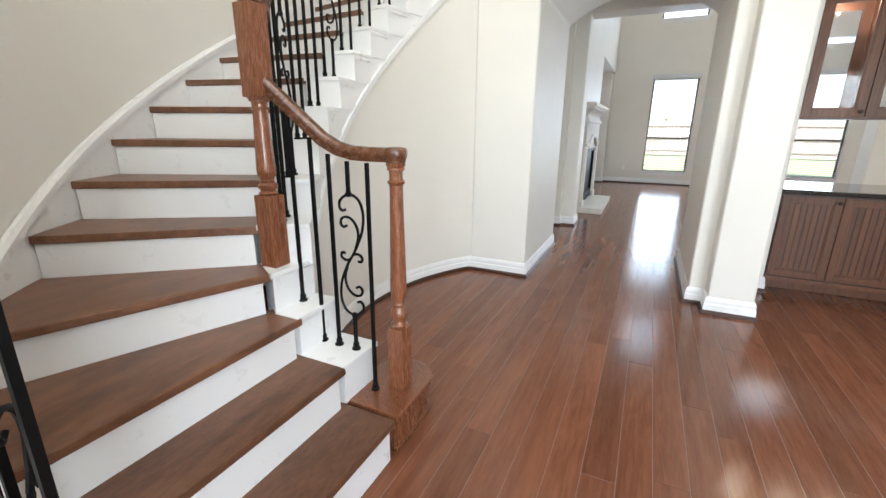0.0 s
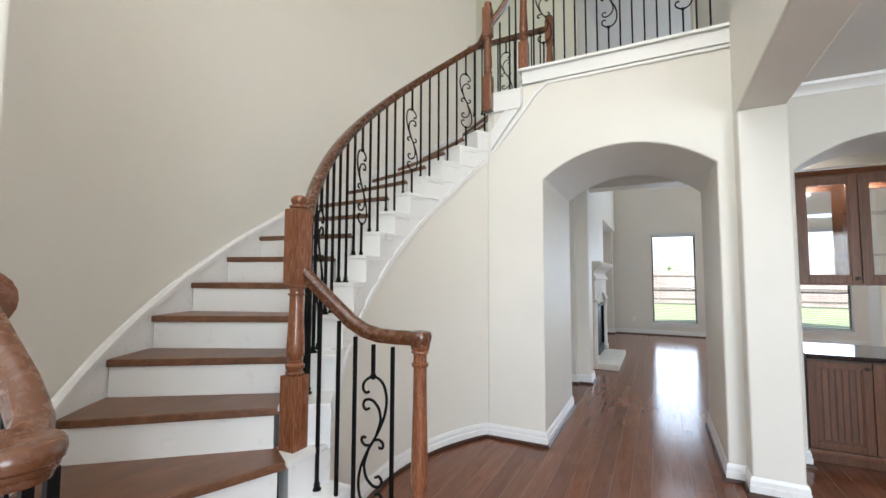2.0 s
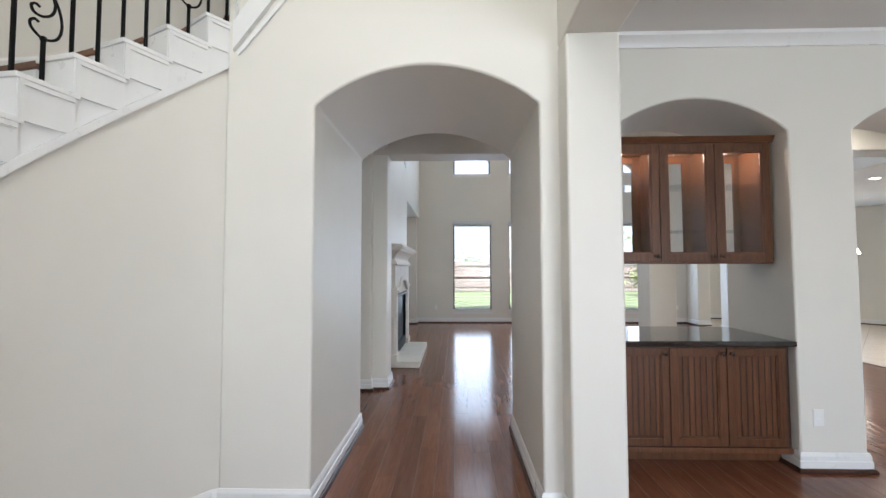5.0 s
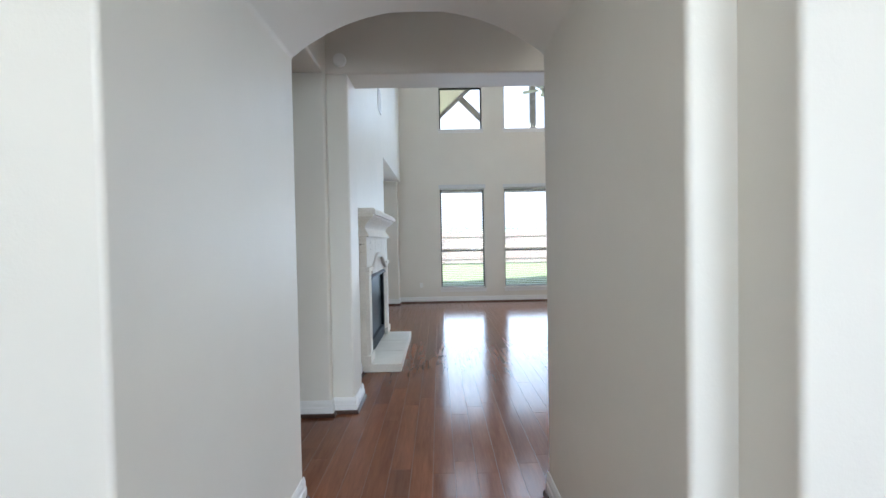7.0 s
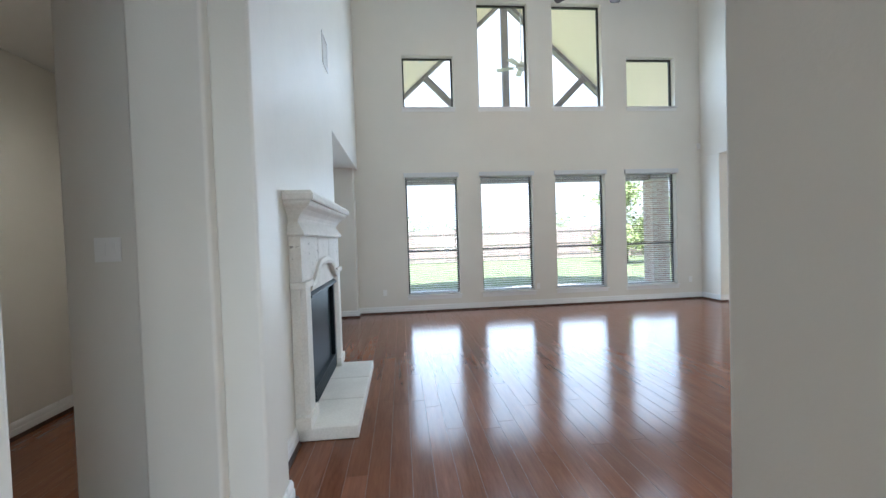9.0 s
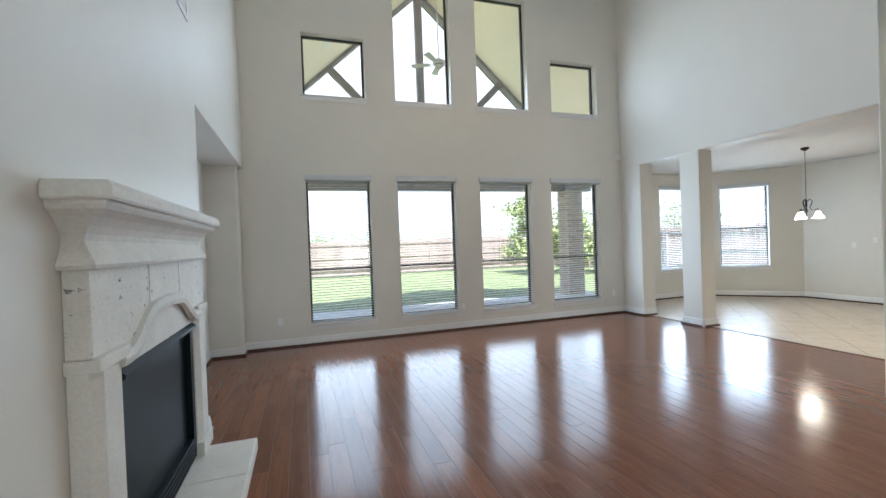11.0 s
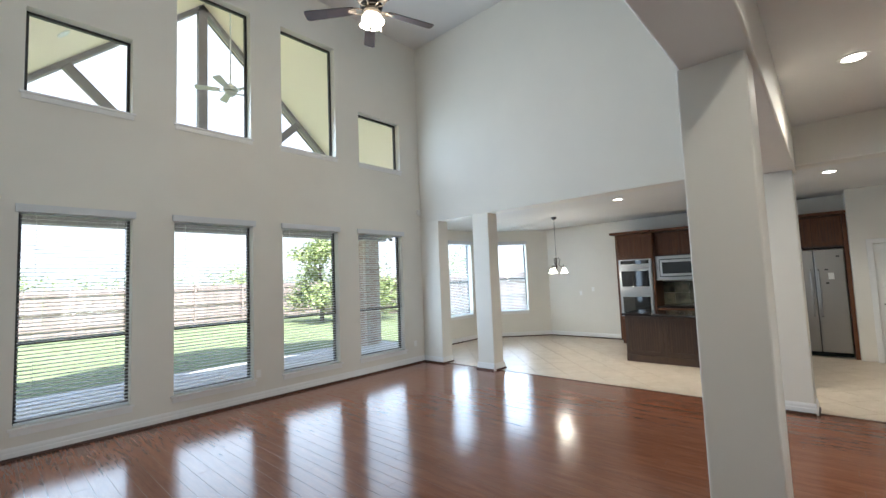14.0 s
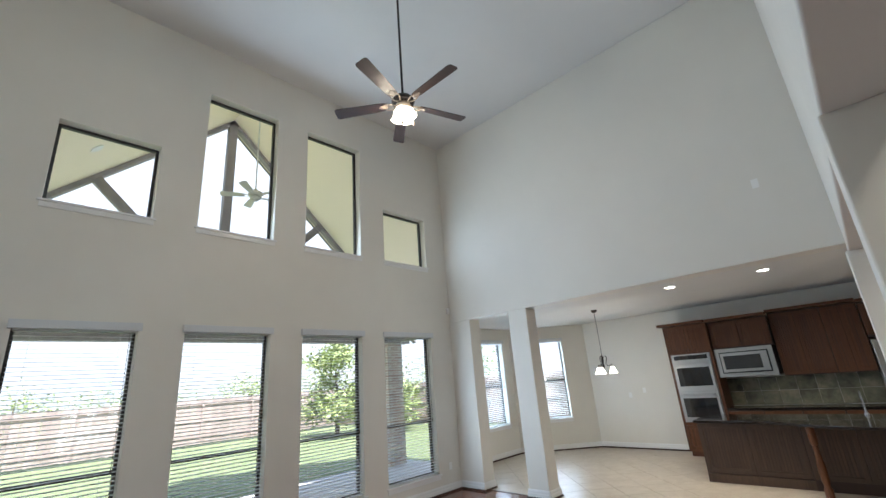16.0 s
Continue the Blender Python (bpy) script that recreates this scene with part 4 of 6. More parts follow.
for a, b_, kn in ((1.44, 1.853, "rb"), (1.853, 2.279, "rb"), (2.279, 2.705, "lb")):
    door(upper, ("y", 4.84), a, b_, 1.5, 2.42, -1, "glass", kn, 0.062)
    door(upper, ("y", 5.15), a, b_, 1.5, 2.42, 1, "glass", None, 0.062)
    for z in (1.74, 2.1):
        bm = bmesh.new()
        box(bm, a + 0.024, b_ - 0.024, 4.86, 5.13, z, z + 0.007)
        part("shelf", bm, CLEAR, upper, "clear glass shelf").visible_shadow = False
    bm = bmesh.new()
    lathe(bm, [(0.034, 2.402), (0.034, 2.396), (0.03, 2.394)], (a + b_) / 2, 5.0, 16)
    part("puck_light", bm, CANGLASS, upper, "small lit puck light")
bm = bmesh.new()
sweep(bm, [(1.42, 4.83, 2.43), (2.725, 4.83, 2.43)], [(0, 0), (0.012, 0), (0.018, 0.012), (0.034, 0.03), (0.04, 0.042), (-0.3, 0.042), (-0.3, 0)])
part("cornice", bm, CABINET, upper, "moulded wooden cornice")
for a in (1.65, 2.07, 2.49):
    lamp("puck_lamp", "POINT", pose(a, 5.0, 2.36), 1.3, (1.0, 0.8, 0.58), r=0.025)

# ---------------------------------------------------------------- windows
SILL = WHITE
VALANCE = paint("valance_paint", (0.66, 0.68, 0.7), 0.5, 0.03, 0.03)


def blind_slats(root, x0, x1, y, z0, z1, pitch=0.044, tilt=12):
    b = bmesh.new()
    w = (x1 - x0) / 2 - 0.01
    vs = []
    for dy, dz in ((-0.024, 0), (-0.012, 0.0013), (0, 0.0018), (0.012, 0.0013), (0.024, 0)):
        vs.append((b.verts.new((-w, dy, dz)), b.verts.new((w, dy, dz))))
    for p, q in zip(vs, vs[1:]):
        b.faces.new((p[0], p[1], q[1], q[0]))
    lo = [(b.verts.new((-w, v[0].co.y, v[0].co.z - 0.0013)), b.verts.new((w, v[0].co.y, v[0].co.z - 0.0013))) for v in vs]
    for p, q in zip(lo, lo[1:]):
        b.faces.new((p[0], q[0], q[1], p[1]))
    b.faces.new((vs[0][0], lo[0][0], lo[0][1], vs[0][1]))
    b.faces.new((vs[-1][0], vs[-1][1], lo[-1][1], lo[-1][0]))
    me = mesh_of("slat", b, BLIND)
    z = z1
    base = origin(root)
    while z > z0:
        ob = new("slat", me)
        ob.parent = root
        ob.matrix_basis = Matrix.Translation(Vector(((x0 + x1) / 2, y, z)) - base) @ Matrix.Rotation(radians(tilt), 4, "X")
        z -= pitch
    for x in (x0 + 0.14, x1 - 0.14):
        b = bmesh.new()
        tube(b, [(x, y, z0 - 0.02), (x, y, z1 + 0.04)], 0.0015, 4)
        part("cord", b, BLIND, root)


def window(name, x0, x1, z0, z1, y0, frame_mat, sash=None, blind=False, label=""):
    """A fixed or hung window in a wall whose room face is at y0."""
    root = thing(name, ((x0 + x1) / 2, y0, z0), label, "window", kind="structure")
    f, yf = 0.032, y0 + 0.13
    for nm, d in (("frame_side", (x0, x0 + f, z0, z1)), ("frame_side", (x1 - f, x1, z0, z1)), ("frame_head", (x0 + f, x1 - f, z1 - f, z1)), ("frame_foot", (x0 + f, x1 - f, z0, z0 + f))):
        b = bmesh.new()
        box(b, d[0], d[1], yf, yf + 0.05, d[2], d[3])
        part(nm, b, frame_mat, root, bevel=0.003)
    if sash:
        b = bmesh.new()
        box(b, x0 + f, x1 - f, yf - 0.01, yf + 0.035, sash - 0.02, sash + 0.02)
        part("meeting_rail", b, frame_mat, root, bevel=0.003)
    for za, zb in (((z0, sash), (sash, z1)) if sash else ((z0, z1),)):
        b = bmesh.new()
        box(b, x0 + f, x1 - f, yf + 0.018, yf + 0.022, za + 0.02, zb - 0.02)
        part("pane", b, CLEAR, root, "clear glass pane").visible_shadow = False
    b = bmesh.new()
    box(b, x0 - 0.04, x1 + 0.04, y0 - 0.03, y0 + 0.128, z0 - 0.028, z0 - 0.002)
    part("sill", b, SILL, root, "white window sill", bevel=0.006)
    b = bmesh.new()
    box(b, x0 - 0.02, x1 + 0.02, y0 - 0.014, y0 - 0.001, z0 - 0.09, z0 - 0.028)
    part("apron", b, SILL, root, bevel=0.003)
    if blind:
        bl = thing("window_blind", ((x0 + x1) / 2, y0 + 0.06, z1), "white horizontal slat blind lowered with open slats", "blind", "blinds")
        b = bmesh.new()
        box(b, x0 - 0.03, x1 + 0.03, y0 - 0.045, y0 - 0.001, z1 - 0.03, z1 + 0.06)
        part("valance", b, VALANCE, bl, "pale grey valance", bevel=0.008)
        b = bmesh.new()
        box(b, x0 + 0.01, x1 - 0.01, y0 + 0.03, y0 + 0.08, z1 - 0.04, z1 - 0.004)
        part("head_rail", b, BLIND, bl, bevel=0.003)
        b = bmesh.new()
        tube(b, [(x1 - 0.07, y0 + 0.02, z1 - 0.04), (x1 - 0.07, y0 + 0.018, z0 + 0.9)], 0.003, 6)
        lathe(b, [(0.003, z0 + 0.86), (0.009, z0 + 0.87), (0.006, z0 + 0.9)], x1 - 0.07, y0 + 0.018, 8)
        part("pull_cord", b, KNOB, bl, "thin pull cord with a dark tassel")
        b = bmesh.new()
        box(b, x0 + 0.01, x1 - 0.01, y0 + 0.03, y0 + 0.08, z0 + 0.012, z0 + 0.032)
        part("bottom_rail", b, BLIND, bl, bevel=0.003)
        blind_slats(bl, x0 + 0.008, x1 - 0.008, y0 + 0.055, z0 + 0.06, z1 - 0.05, 0.043, 8)
    return root


for i, (a, b_) in enumerate(LOW):
    window("window_%d" % (i + 1), a, b_, 0.33, 2.68, LIV_Y1, BRONZE, 1.2, True, "tall window with dark frame, white sill and slat blind")
for i, (a, b_, c, d) in enumerate(HIGH):
    window("window_%d" % (i + 5), a, b_, c, d, LIV_Y1, BRONZE, None, False, "high fixed window with a thin dark frame")
window("window_9", 8.42, 9.38, 0.72, 2.7, 13.95, BRONZE, 1.62, True, "breakfast bay window with a slat blind")


def turned(root, x, y, angle):
    """Set a thing that was built along x about the origin onto an angled wall."""
    for ob in [root] + [o for o in bpy.data.objects if o.parent is None and o.get("category") == "blind" and o.location.y < 3 and "placed" not in o]:
        ob.matrix_world = pose(x, y, 0, 0, 0, angle) @ Matrix.Translation(ob.location)
        ob["placed"] = 1


turned(window("window_10", 0.42, 1.4, 0.74, 2.68, 0, BRONZE, 1.66, True, "angled bay window with a slat blind"), 9.7, 13.95, -45)
turned(window("glazed_door", 0.3, 1.15, 0.05, 2.2, 0, BRONZE, None, True, "glazed patio door with a slat blind"), 6.6, 12.98, 45)
for ob in bpy.data.objects:
    if "placed" in ob:
        del ob["placed"]

# ---------------------------------------------------------------- fireplace
def cast_stone(name, edge, depth):
    m, nt, b = material(name, (0.72, 0.69, 0.63), 0.7)
    pits = grain_of(nt, 15.0, (1, 1, 1.6), detail=4, rough=0.7)
    fine = grain_of(nt, 60.0, detail=4)
    tone = ramp(nt, grain_of(nt, 5.0, detail=5), [(0.3, (0.7, 0.67, 0.6)), (0.7, (0.82, 0.79, 0.72))])
    tone = mix(nt, 0.25, tone, ramp(nt, fine, [(0.35, (0.5, 0.47, 0.42)), (0.6, (0.78, 0.76, 0.71))]))
    hole = ramp(nt, pits, [(edge, (0, 0, 0)), (edge + 0.03, (1, 1, 1))])
    nt.links.new(mix(nt, hole, tone, (0.16, 0.14, 0.12)), b.inputs["Base Color"])
    bump(nt, b, mix(nt, hole, fine, (0.0, 0.0, 0.0)), depth, 0.006)
    return m


CAST = cast_stone("cast_stone", 0.76, 0.2)
PITTED = cast_stone("pitted_cast_stone", 0.645, 0.6)
FIREBOX = material("firebox_metal", (0.006, 0.011, 0.013), 0.4, 0.0, Specular_IOR_Level=0.15)[0]
fire = thing("fireplace_surround", (-0.6, 8.6, 0.1), "pale cast stone fireplace surround with a moulded mantel", "fireplace")
FY = 8.6


def stone(name, label="", b=None, bev=0.006, smooth=None, mat=CAST):
    return part(name, b, mat, fire, label, bevel=bev, smooth=smooth)


for s in (-1, 1):
    bm = bmesh.new()
    ya, yb = sorted((FY + s * 0.64, FY + s * 0.9))
    slab(bm, [(-0.698, ya), (-0.63, ya), (-0.6, ya + 0.05), (-0.6, yb - 0.05), (-0.63, yb), (-0.698, yb)], "z", 0.2, 1.12)
    stone("leg", "cast stone pilaster leg", bm)
    bm = bmesh.new()
    box(bm, -0.698, -0.585, ya - 0.015, yb + 0.015, 0.105, 0.2)
    stone("plinth", "", bm)
    bm = bmesh.new()
    box(bm, -0.698, -0.585, ya - 0.015, yb + 0.015, 1.12, 1.17)
    stone("leg_cap", "", bm)
def arch_rise(d):
    """The underside of the header: level shoulders, an ogee rise and a flat-topped arch."""
    f = min(max((0.6 - d) / 0.36, 0.0), 1.0)
    return 1.085 + 0.15 * f * f * (3 - 2 * f) + 0.02 * math.cos(min(d / 0.3, 1) * math.pi / 2)


# header with an arched underside, in three joined stones
cuts = [FY - 0.9, FY - 0.27, FY + 0.27, FY + 0.9]
for i in range(3):
    a, b_ = cuts[i] + (0.005 if i else 0.001), cuts[i + 1] - (0.005 if i < 2 else 0.001)
    pts = []
    for k in range(13):
        y = a + (b_ - a) * k / 12
        d = abs(y - FY)
        z = 1.17 if d > 0.64 else arch_rise(d) + 0.012
        pts.append((y, z))
    bm = bmesh.new()
    slab(bm, pts + [(b_, 1.5), (a, 1.5)], "x", -0.698, -0.612)
    stone("header_stone", "pitted cast stone block", bm, 0.006, None, PITTED)
bm = bmesh.new()
arch = [(-0.605, FY + y, arch_rise(abs(y)) + 0.03) for y in [-0.69 + 0.0345 * k for k in range(41)]]
sweep(bm, arch, [(-0.012, -0.035), (0.018, -0.03), (0.026, 0.0), (0.014, 0.03), (-0.012, 0.035)])
stone("arch_moulding", "moulded stone arch", bm, 0)
bands = (("frieze_moulding", [(-0.585, 1.5), (-0.578, 1.515), (-0.585, 1.53), (-0.6, 1.555), (-0.622, 1.59), (-0.628, 1.605)]),
         ("mantel_cove", [(-0.628, 1.605), (-0.62, 1.63), (-0.6, 1.66), (-0.568, 1.69), (-0.53, 1.715), (-0.52, 1.73), (-0.52, 1.745)]),
         ("mantel_shelf", [(-0.498, 1.745), (-0.492, 1.755), (-0.492, 1.79), (-0.51, 1.815)]))
for nm, prof in bands:
    bm = bmesh.new()
    rows = []
    for xa, za in prof:
        g = 0.9 + (xa + 0.612) * 0.9
        rows.append([bm.verts.new(p) for p in ((-0.698, FY - g, za), (xa, FY - g, za), (xa, FY + g, za), (-0.698, FY + g, za))])
    for lo, hi in zip(rows, rows[1:]):
        for q in range(4):
            bm.faces.new((lo[q], lo[(q + 1) % 4], hi[(q + 1) % 4], hi[q]))
    bm.faces.new(rows[0][::-1])
    bm.faces.new(rows[-1])
    stone(nm, "moulded cast stone mantel", bm, 0)
bm = bmesh.new()
slab(bm, [(FY - 0.6, 1.062), (FY + 0.6, 1.062)] + [(FY + y, arch_rise(abs(y)) + 0.02) for y in [0.6 - 0.06 * k for k in range(21)]], "x", -0.69, -0.628)
stone("arch_infill", "pale stone infill below the arch", bm, 0)
hearth = thing("hearth", (-0.46, FY, 0), "raised pale cast stone hearth slab before the fireplace", "hearth")
for i in range(3):
    bm = bmesh.new()
    a = 7.73 + 0.56 * i
    box(bm, -0.698, -0.26, a + 0.0015, a + 0.5585, 0.004, 0.1)
    part("hearth_stone", bm, CAST, hearth, bevel=0.012)
insert = thing("fireplace_insert", (-0.66, FY, 0.12), "black metal fireplace insert with a dark mesh screen", "fireplace")
bm = bmesh.new()
for d in ((FY - 0.635, FY - 0.57, 0.12, 1.1), (FY + 0.57, FY + 0.635, 0.12, 1.1), (FY - 0.57, FY + 0.57, 1.0, 1.1), (FY - 0.57, FY + 0.57, 0.12, 0.26)):
    box(bm, -0.7, -0.635, *d)
part("frame", bm, FIREBOX, insert, bevel=0.004)
bm = bmesh.new()
box(bm, -0.7, -0.675, FY - 0.575, FY + 0.575, 0.24, 1.02)
part("screen", bm, FIREBOX, insert, "dark mesh screen")
bm = bmesh.new()
slab(bm, [(-0.635, 1.0), (-0.606, 1.02), (-0.606, 1.035), (-0.635, 1.06)], "y", FY - 0.632, FY + 0.632)
part("hood", bm, FIREBOX, insert, "slanted metal hood")
for k in range(4):
    bm = bmesh.new()
    box(bm, -0.64, -0.628, FY - 0.5, FY + 0.5, 0.135 + 0.03 * k, 0.15 + 0.03 * k)
    part("louvre", bm, FIREBOX, insert)

# vent grille and small sensors
vent = thing("air_vent", (-0.7, 9.62, 3.62), "white louvred air return grille high on the wall", "vent")
bm = bmesh.new()
for d in ((9.45, 9.78, 3.44, 3.47), (9.45, 9.78, 3.77, 3.8), (9.45, 9.48, 3.47, 3.77), (9.75, 9.78, 3.47, 3.77)):
    box(bm, -0.7, -0.688, *d)
part("frame", bm, WHITE, vent)
for k in range(9):
    bm = bmesh.new()
    slab(bm, [(-0.7, 3.478 + 0.032 * k), (-0.69, 3.49 + 0.032 * k), (-0.69, 3.494 + 0.032 * k), (-0.7, 3.484 + 0.032 * k)], "y", 9.48, 9.75)
    part("louvre", bm, WHITE, vent)
bm = bmesh.new()
slab(bm, [(-0.62 + 0.055 * math.cos(a), 2.97 + 0.055 * math.sin(a)) for a in [math.tau * k / 20 for k in range(20)]], "y", 6.622, 6.659)
single("smoke_detector", bm, PLATE, "round white smoke detector high on the gallery header", "detector", bevel=0.008)
bm = bmesh.new()
slab(bm, [(6.33, 3.13), (6.39, 3.13), (6.4, 3.2), (6.39, 3.25), (6.33, 3.25)], "y", 12.93, 12.979)
single("alarm_sensor", bm, PLATE, "small white alarm sensor in the corner", "sensor", bevel=0.008)

# ---------------------------------------------------------------- ceiling fan
BLADE = wood("blade_wood", (0.017, 0.008, 0.006), (0.038, 0.017, 0.011), 0.4, (3, 3, 3), 30.0)
BRASS = material("antique_metal", (0.11, 0.07, 0.045), 0.35, 0.85)[0]
DARKMETAL = material("oiled_bronze", (0.022, 0.015, 0.012), 0.42, 0.3)[0]
CREAMMETAL = paint("antique_cream_metal", (0.34, 0.28, 0.22), 0.45, 0.05, 0.2)


def fan(name, x, y, z, ceiling, blade_mat, metal, trim, radius, first, lit, label):
    root = thing(name, (x, y, z), label, "ceiling fan")
    bm = bmesh.new()
    tube(bm, [(x, y, z + 0.12), (x, y, ceiling)], 0.014, 10)
    part("rod", bm, metal, root)
    bm = bmesh.new()
    lathe(bm, [(0.03, ceiling - 0.12), (0.06, ceiling - 0.07), (0.075, ceiling - 0.001)], x, y, 20)
    part("canopy", bm, metal, root, smooth=50)
    bm = bmesh.new()
    lathe(bm, [(0.085, z - 0.005), (0.13, z + 0.005), (0.138, z + 0.03), (0.12, z + 0.07), (0.06, z + 0.1), (0.03, z + 0.14)], x, y, 24)
    part("motor_housing", bm, metal, root, "domed metal motor housing", smooth=40)
    bm = bmesh.new()
    lathe(bm, [(0.02, z - 0.12), (0.05, z - 0.11), (0.06, z - 0.085), (0.09, z - 0.075), (0.105, z - 0.05), (0.09, z - 0.03), (0.084, z - 0.006)], x, y, 24)
    part("switch_cup", bm, trim, root, "turned metal switch cup", smooth=40)
    for k in range(5):
        a = radians(first + 72 * k)
        m = Matrix.Translation((x, y, z)) @ Matrix.Rotation(a, 4, "Z") @ Matrix.Rotation(radians(12), 4, "X")
        bm = bmesh.new()
        out = [(0.21, -0.052), (0.3, -0.062)] + [(radius - 0.035 + 0.035 * math.sin(radians(g)), -0.045 - 0.03 * math.cos(radians(g))) for g in range(0, 91, 30)]
        out += [(u, -v) for u, v in reversed(out)]
        prism(bm, out, -0.004, 0.004)
        bmesh.ops.transform(bm, matrix=m, verts=bm.verts)
        bl = part("blade", bm, blade_mat, root)
        bm = bmesh.new()
        for sg in (-1, 1):
            tube(bm, [(0.09, sg * 0.012, -0.014), (0.14, sg * 0.04, -0.02), (0.19, sg * 0.05, -0.012), (0.23, sg * 0.034, -0.008), (0.2, sg * 0.015, -0.01)], 0.008, 6)
        prism(bm, [(0.19, -0.035), (0.27, -0.025), (0.29, 0.0), (0.27, 0.025), (0.19, 0.035)], -0.011, -0.005)
        bmesh.ops.transform(bm, matrix=m, verts=bm.verts)
        part("blade_arm", bm, trim, bl, "scrolled blade bracket")
    if lit:
        for k in range(4):
            a = radians(20 + 90 * k)
            ca, sa = math.cos(a), math.sin(a)
            bm = bmesh.new()
            lathe(bm, [(0.02, -0.0), (0.04, -0.015), (0.055, -0.05), (0.056, -0.085), (0.05, -0.11), (0.066, -0.135), (0.062, -0.134), (0.045, -0.108)], 0, 0, 16)
            tilt = Matrix.Translation((x + 0.05 * ca, y + 0.05 * sa, z - 0.08)) @ Matrix.Rotation(a, 4, "Z") @ Matrix.Rotation(radians(-24), 4, "Y")
            bmesh.ops.transform(bm, matrix=tilt, verts=bm.verts)
            part("shade", bm, LAMPGLASS, root, "lit frosted glass tulip shade", smooth=60)
        bm = bmesh.new()
        tube(bm, [(x + 0.07, y - 0.09, z - 0.1), (x + 0.07, y - 0.09, z - 0.27)], 0.002, 4)
        lathe(bm, [(0.004, z - 0.31), (0.011, z - 0.29), (0.004, z - 0.265)], x + 0.07, y - 0.09, 8)
        part("pull_chain", bm, trim, root)
    return root


fan("ceiling_fan", 3.05, 10.29, 5.01, 6.9, BLADE, DARKMETAL, CREAMMETAL, 0.83, -18, True, "five-blade dark wood ceiling fan with lit glass shades")
lamp("fan_lamp", "POINT", pose(3.05, 10.29, 4.72), 11, (1.0, 0.82, 0.6), r=0.1)

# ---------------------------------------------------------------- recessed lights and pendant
# the last two are unseen, added to brighten the gallery pillar and side hall
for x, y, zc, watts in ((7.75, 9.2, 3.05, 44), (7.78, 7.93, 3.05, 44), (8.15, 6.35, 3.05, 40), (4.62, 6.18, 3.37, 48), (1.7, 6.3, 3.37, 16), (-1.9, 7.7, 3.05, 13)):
    can = thing("recessed_light", (x, y, zc), "round recessed ceiling light with a white trim, four seen and two added", "ceiling light", "recessed lights")
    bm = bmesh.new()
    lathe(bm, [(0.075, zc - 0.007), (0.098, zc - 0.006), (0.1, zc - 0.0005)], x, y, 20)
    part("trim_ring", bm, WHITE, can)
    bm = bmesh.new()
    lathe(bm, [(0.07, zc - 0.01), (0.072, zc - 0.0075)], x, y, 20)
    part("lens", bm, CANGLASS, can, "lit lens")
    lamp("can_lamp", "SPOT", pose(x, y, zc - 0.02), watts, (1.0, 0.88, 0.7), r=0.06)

PX, PY, PZ = 8.85, 11.06, 1.82
pend = thing("pendant_lamp", (PX, PY, PZ), "three-arm dark metal pendant with white glass shades", "pendant lamp")
bm = bmesh.new()
tube(bm, [(PX, PY, PZ + 0.3), (PX, PY, 3.04)], 0.0045, 8)
part("rod", bm, DARKMETAL, pend)
bm = bmesh.new()
lathe(bm, [(0.02, 2.99), (0.06, 3.02), (0.065, 3.048)], PX, PY, 18)
part("canopy", bm, DARKMETAL, pend, smooth=50)
bm = bmesh.new()
lathe(bm, [(0.004, PZ - 0.02), (0.018, PZ), (0.008, PZ + 0.03), (0.024, PZ + 0.08), (0.01, PZ + 0.13), (0.02, PZ + 0.2), (0.008, PZ + 0.3)], PX, PY, 14)
part("stem", bm, DARKMETAL, pend, smooth=50)
for k in range(3):
    a = radians(65 + 120 * k)
    c, s = math.cos(a), math.sin(a)
    bm = bmesh.new()
    tube(bm, [(PX + c * r, PY + s * r, PZ + z) for r, z in ((0.012, 0.25), (0.05, 0.29), (0.085, 0.25), (0.07, 0.19), (0.05, 0.14), (0.075, 0.09), (0.12, 0.09), (0.155, 0.12), (0.165, 0.06))], 0.007, 6)
    arm = part("arm", bm, DARKMETAL, pend, "scrolled dark metal arm")
    bm = bmesh.new()
    lathe(bm, [(0.02, PZ + 0.06), (0.035, PZ + 0.05), (0.05, PZ + 0.0), (0.085, PZ - 0.06), (0.083, PZ - 0.063), (0.046, PZ - 0.005), (0.018, PZ + 0.03)], PX + c * 0.165, PY + s * 0.165, 16)
    part("shade", bm, LAMPGLASS, arm, "white glass bell shade", smooth=60)
lamp("pendant_light", "POINT", pose(PX, PY, PZ - 0.12), 6, (1.0, 0.86, 0.66), r=0.12)

# ---------------------------------------------------------------- kitchen
XF, XB = 10.5, 11.118
oven_cab = thing("oven_cabinet", (10.8, 9.88, 0), "tall brown wooden oven cabinet with beadboard doors", "cabinet", "kitchen cabinets")
for d in ((XF, XB, 9.45, 9.5, 0.1, 2.62), (XF, XB, 10.26, 10.31, 0.1, 2.62), (XF, XB, 9.5, 10.26, 2.02, 2.62), (XF, XB, 9.5, 10.26, 0.1, 0.66), (XF + 0.5, XB, 9.5, 10.26, 0.66, 2.02)):
    bm = bmesh.new()
    box(bm, *d)
    part("body_panel", bm, CABINET, oven_cab)
bm = bmesh.new()
box(bm, XF + 0.07, XB, 9.47, 10.29, 0.0, 0.1)
part("toe_kick", bm, CABINET, oven_cab)
for a, b_ in ((9.46, 9.88), (9.88, 10.3)):
    door(oven_cab, ("x", XF), a, b_, 2.05, 2.6, -1, "bead", "rb" if a < 9.7 else "lb")
door(oven_cab, ("x", XF), 9.48, 10.28, 0.14, 0.6, -1)
oven = thing("double_oven", (10.5, 9.88, 0.67), "stainless steel double wall oven with dark glass", "oven")
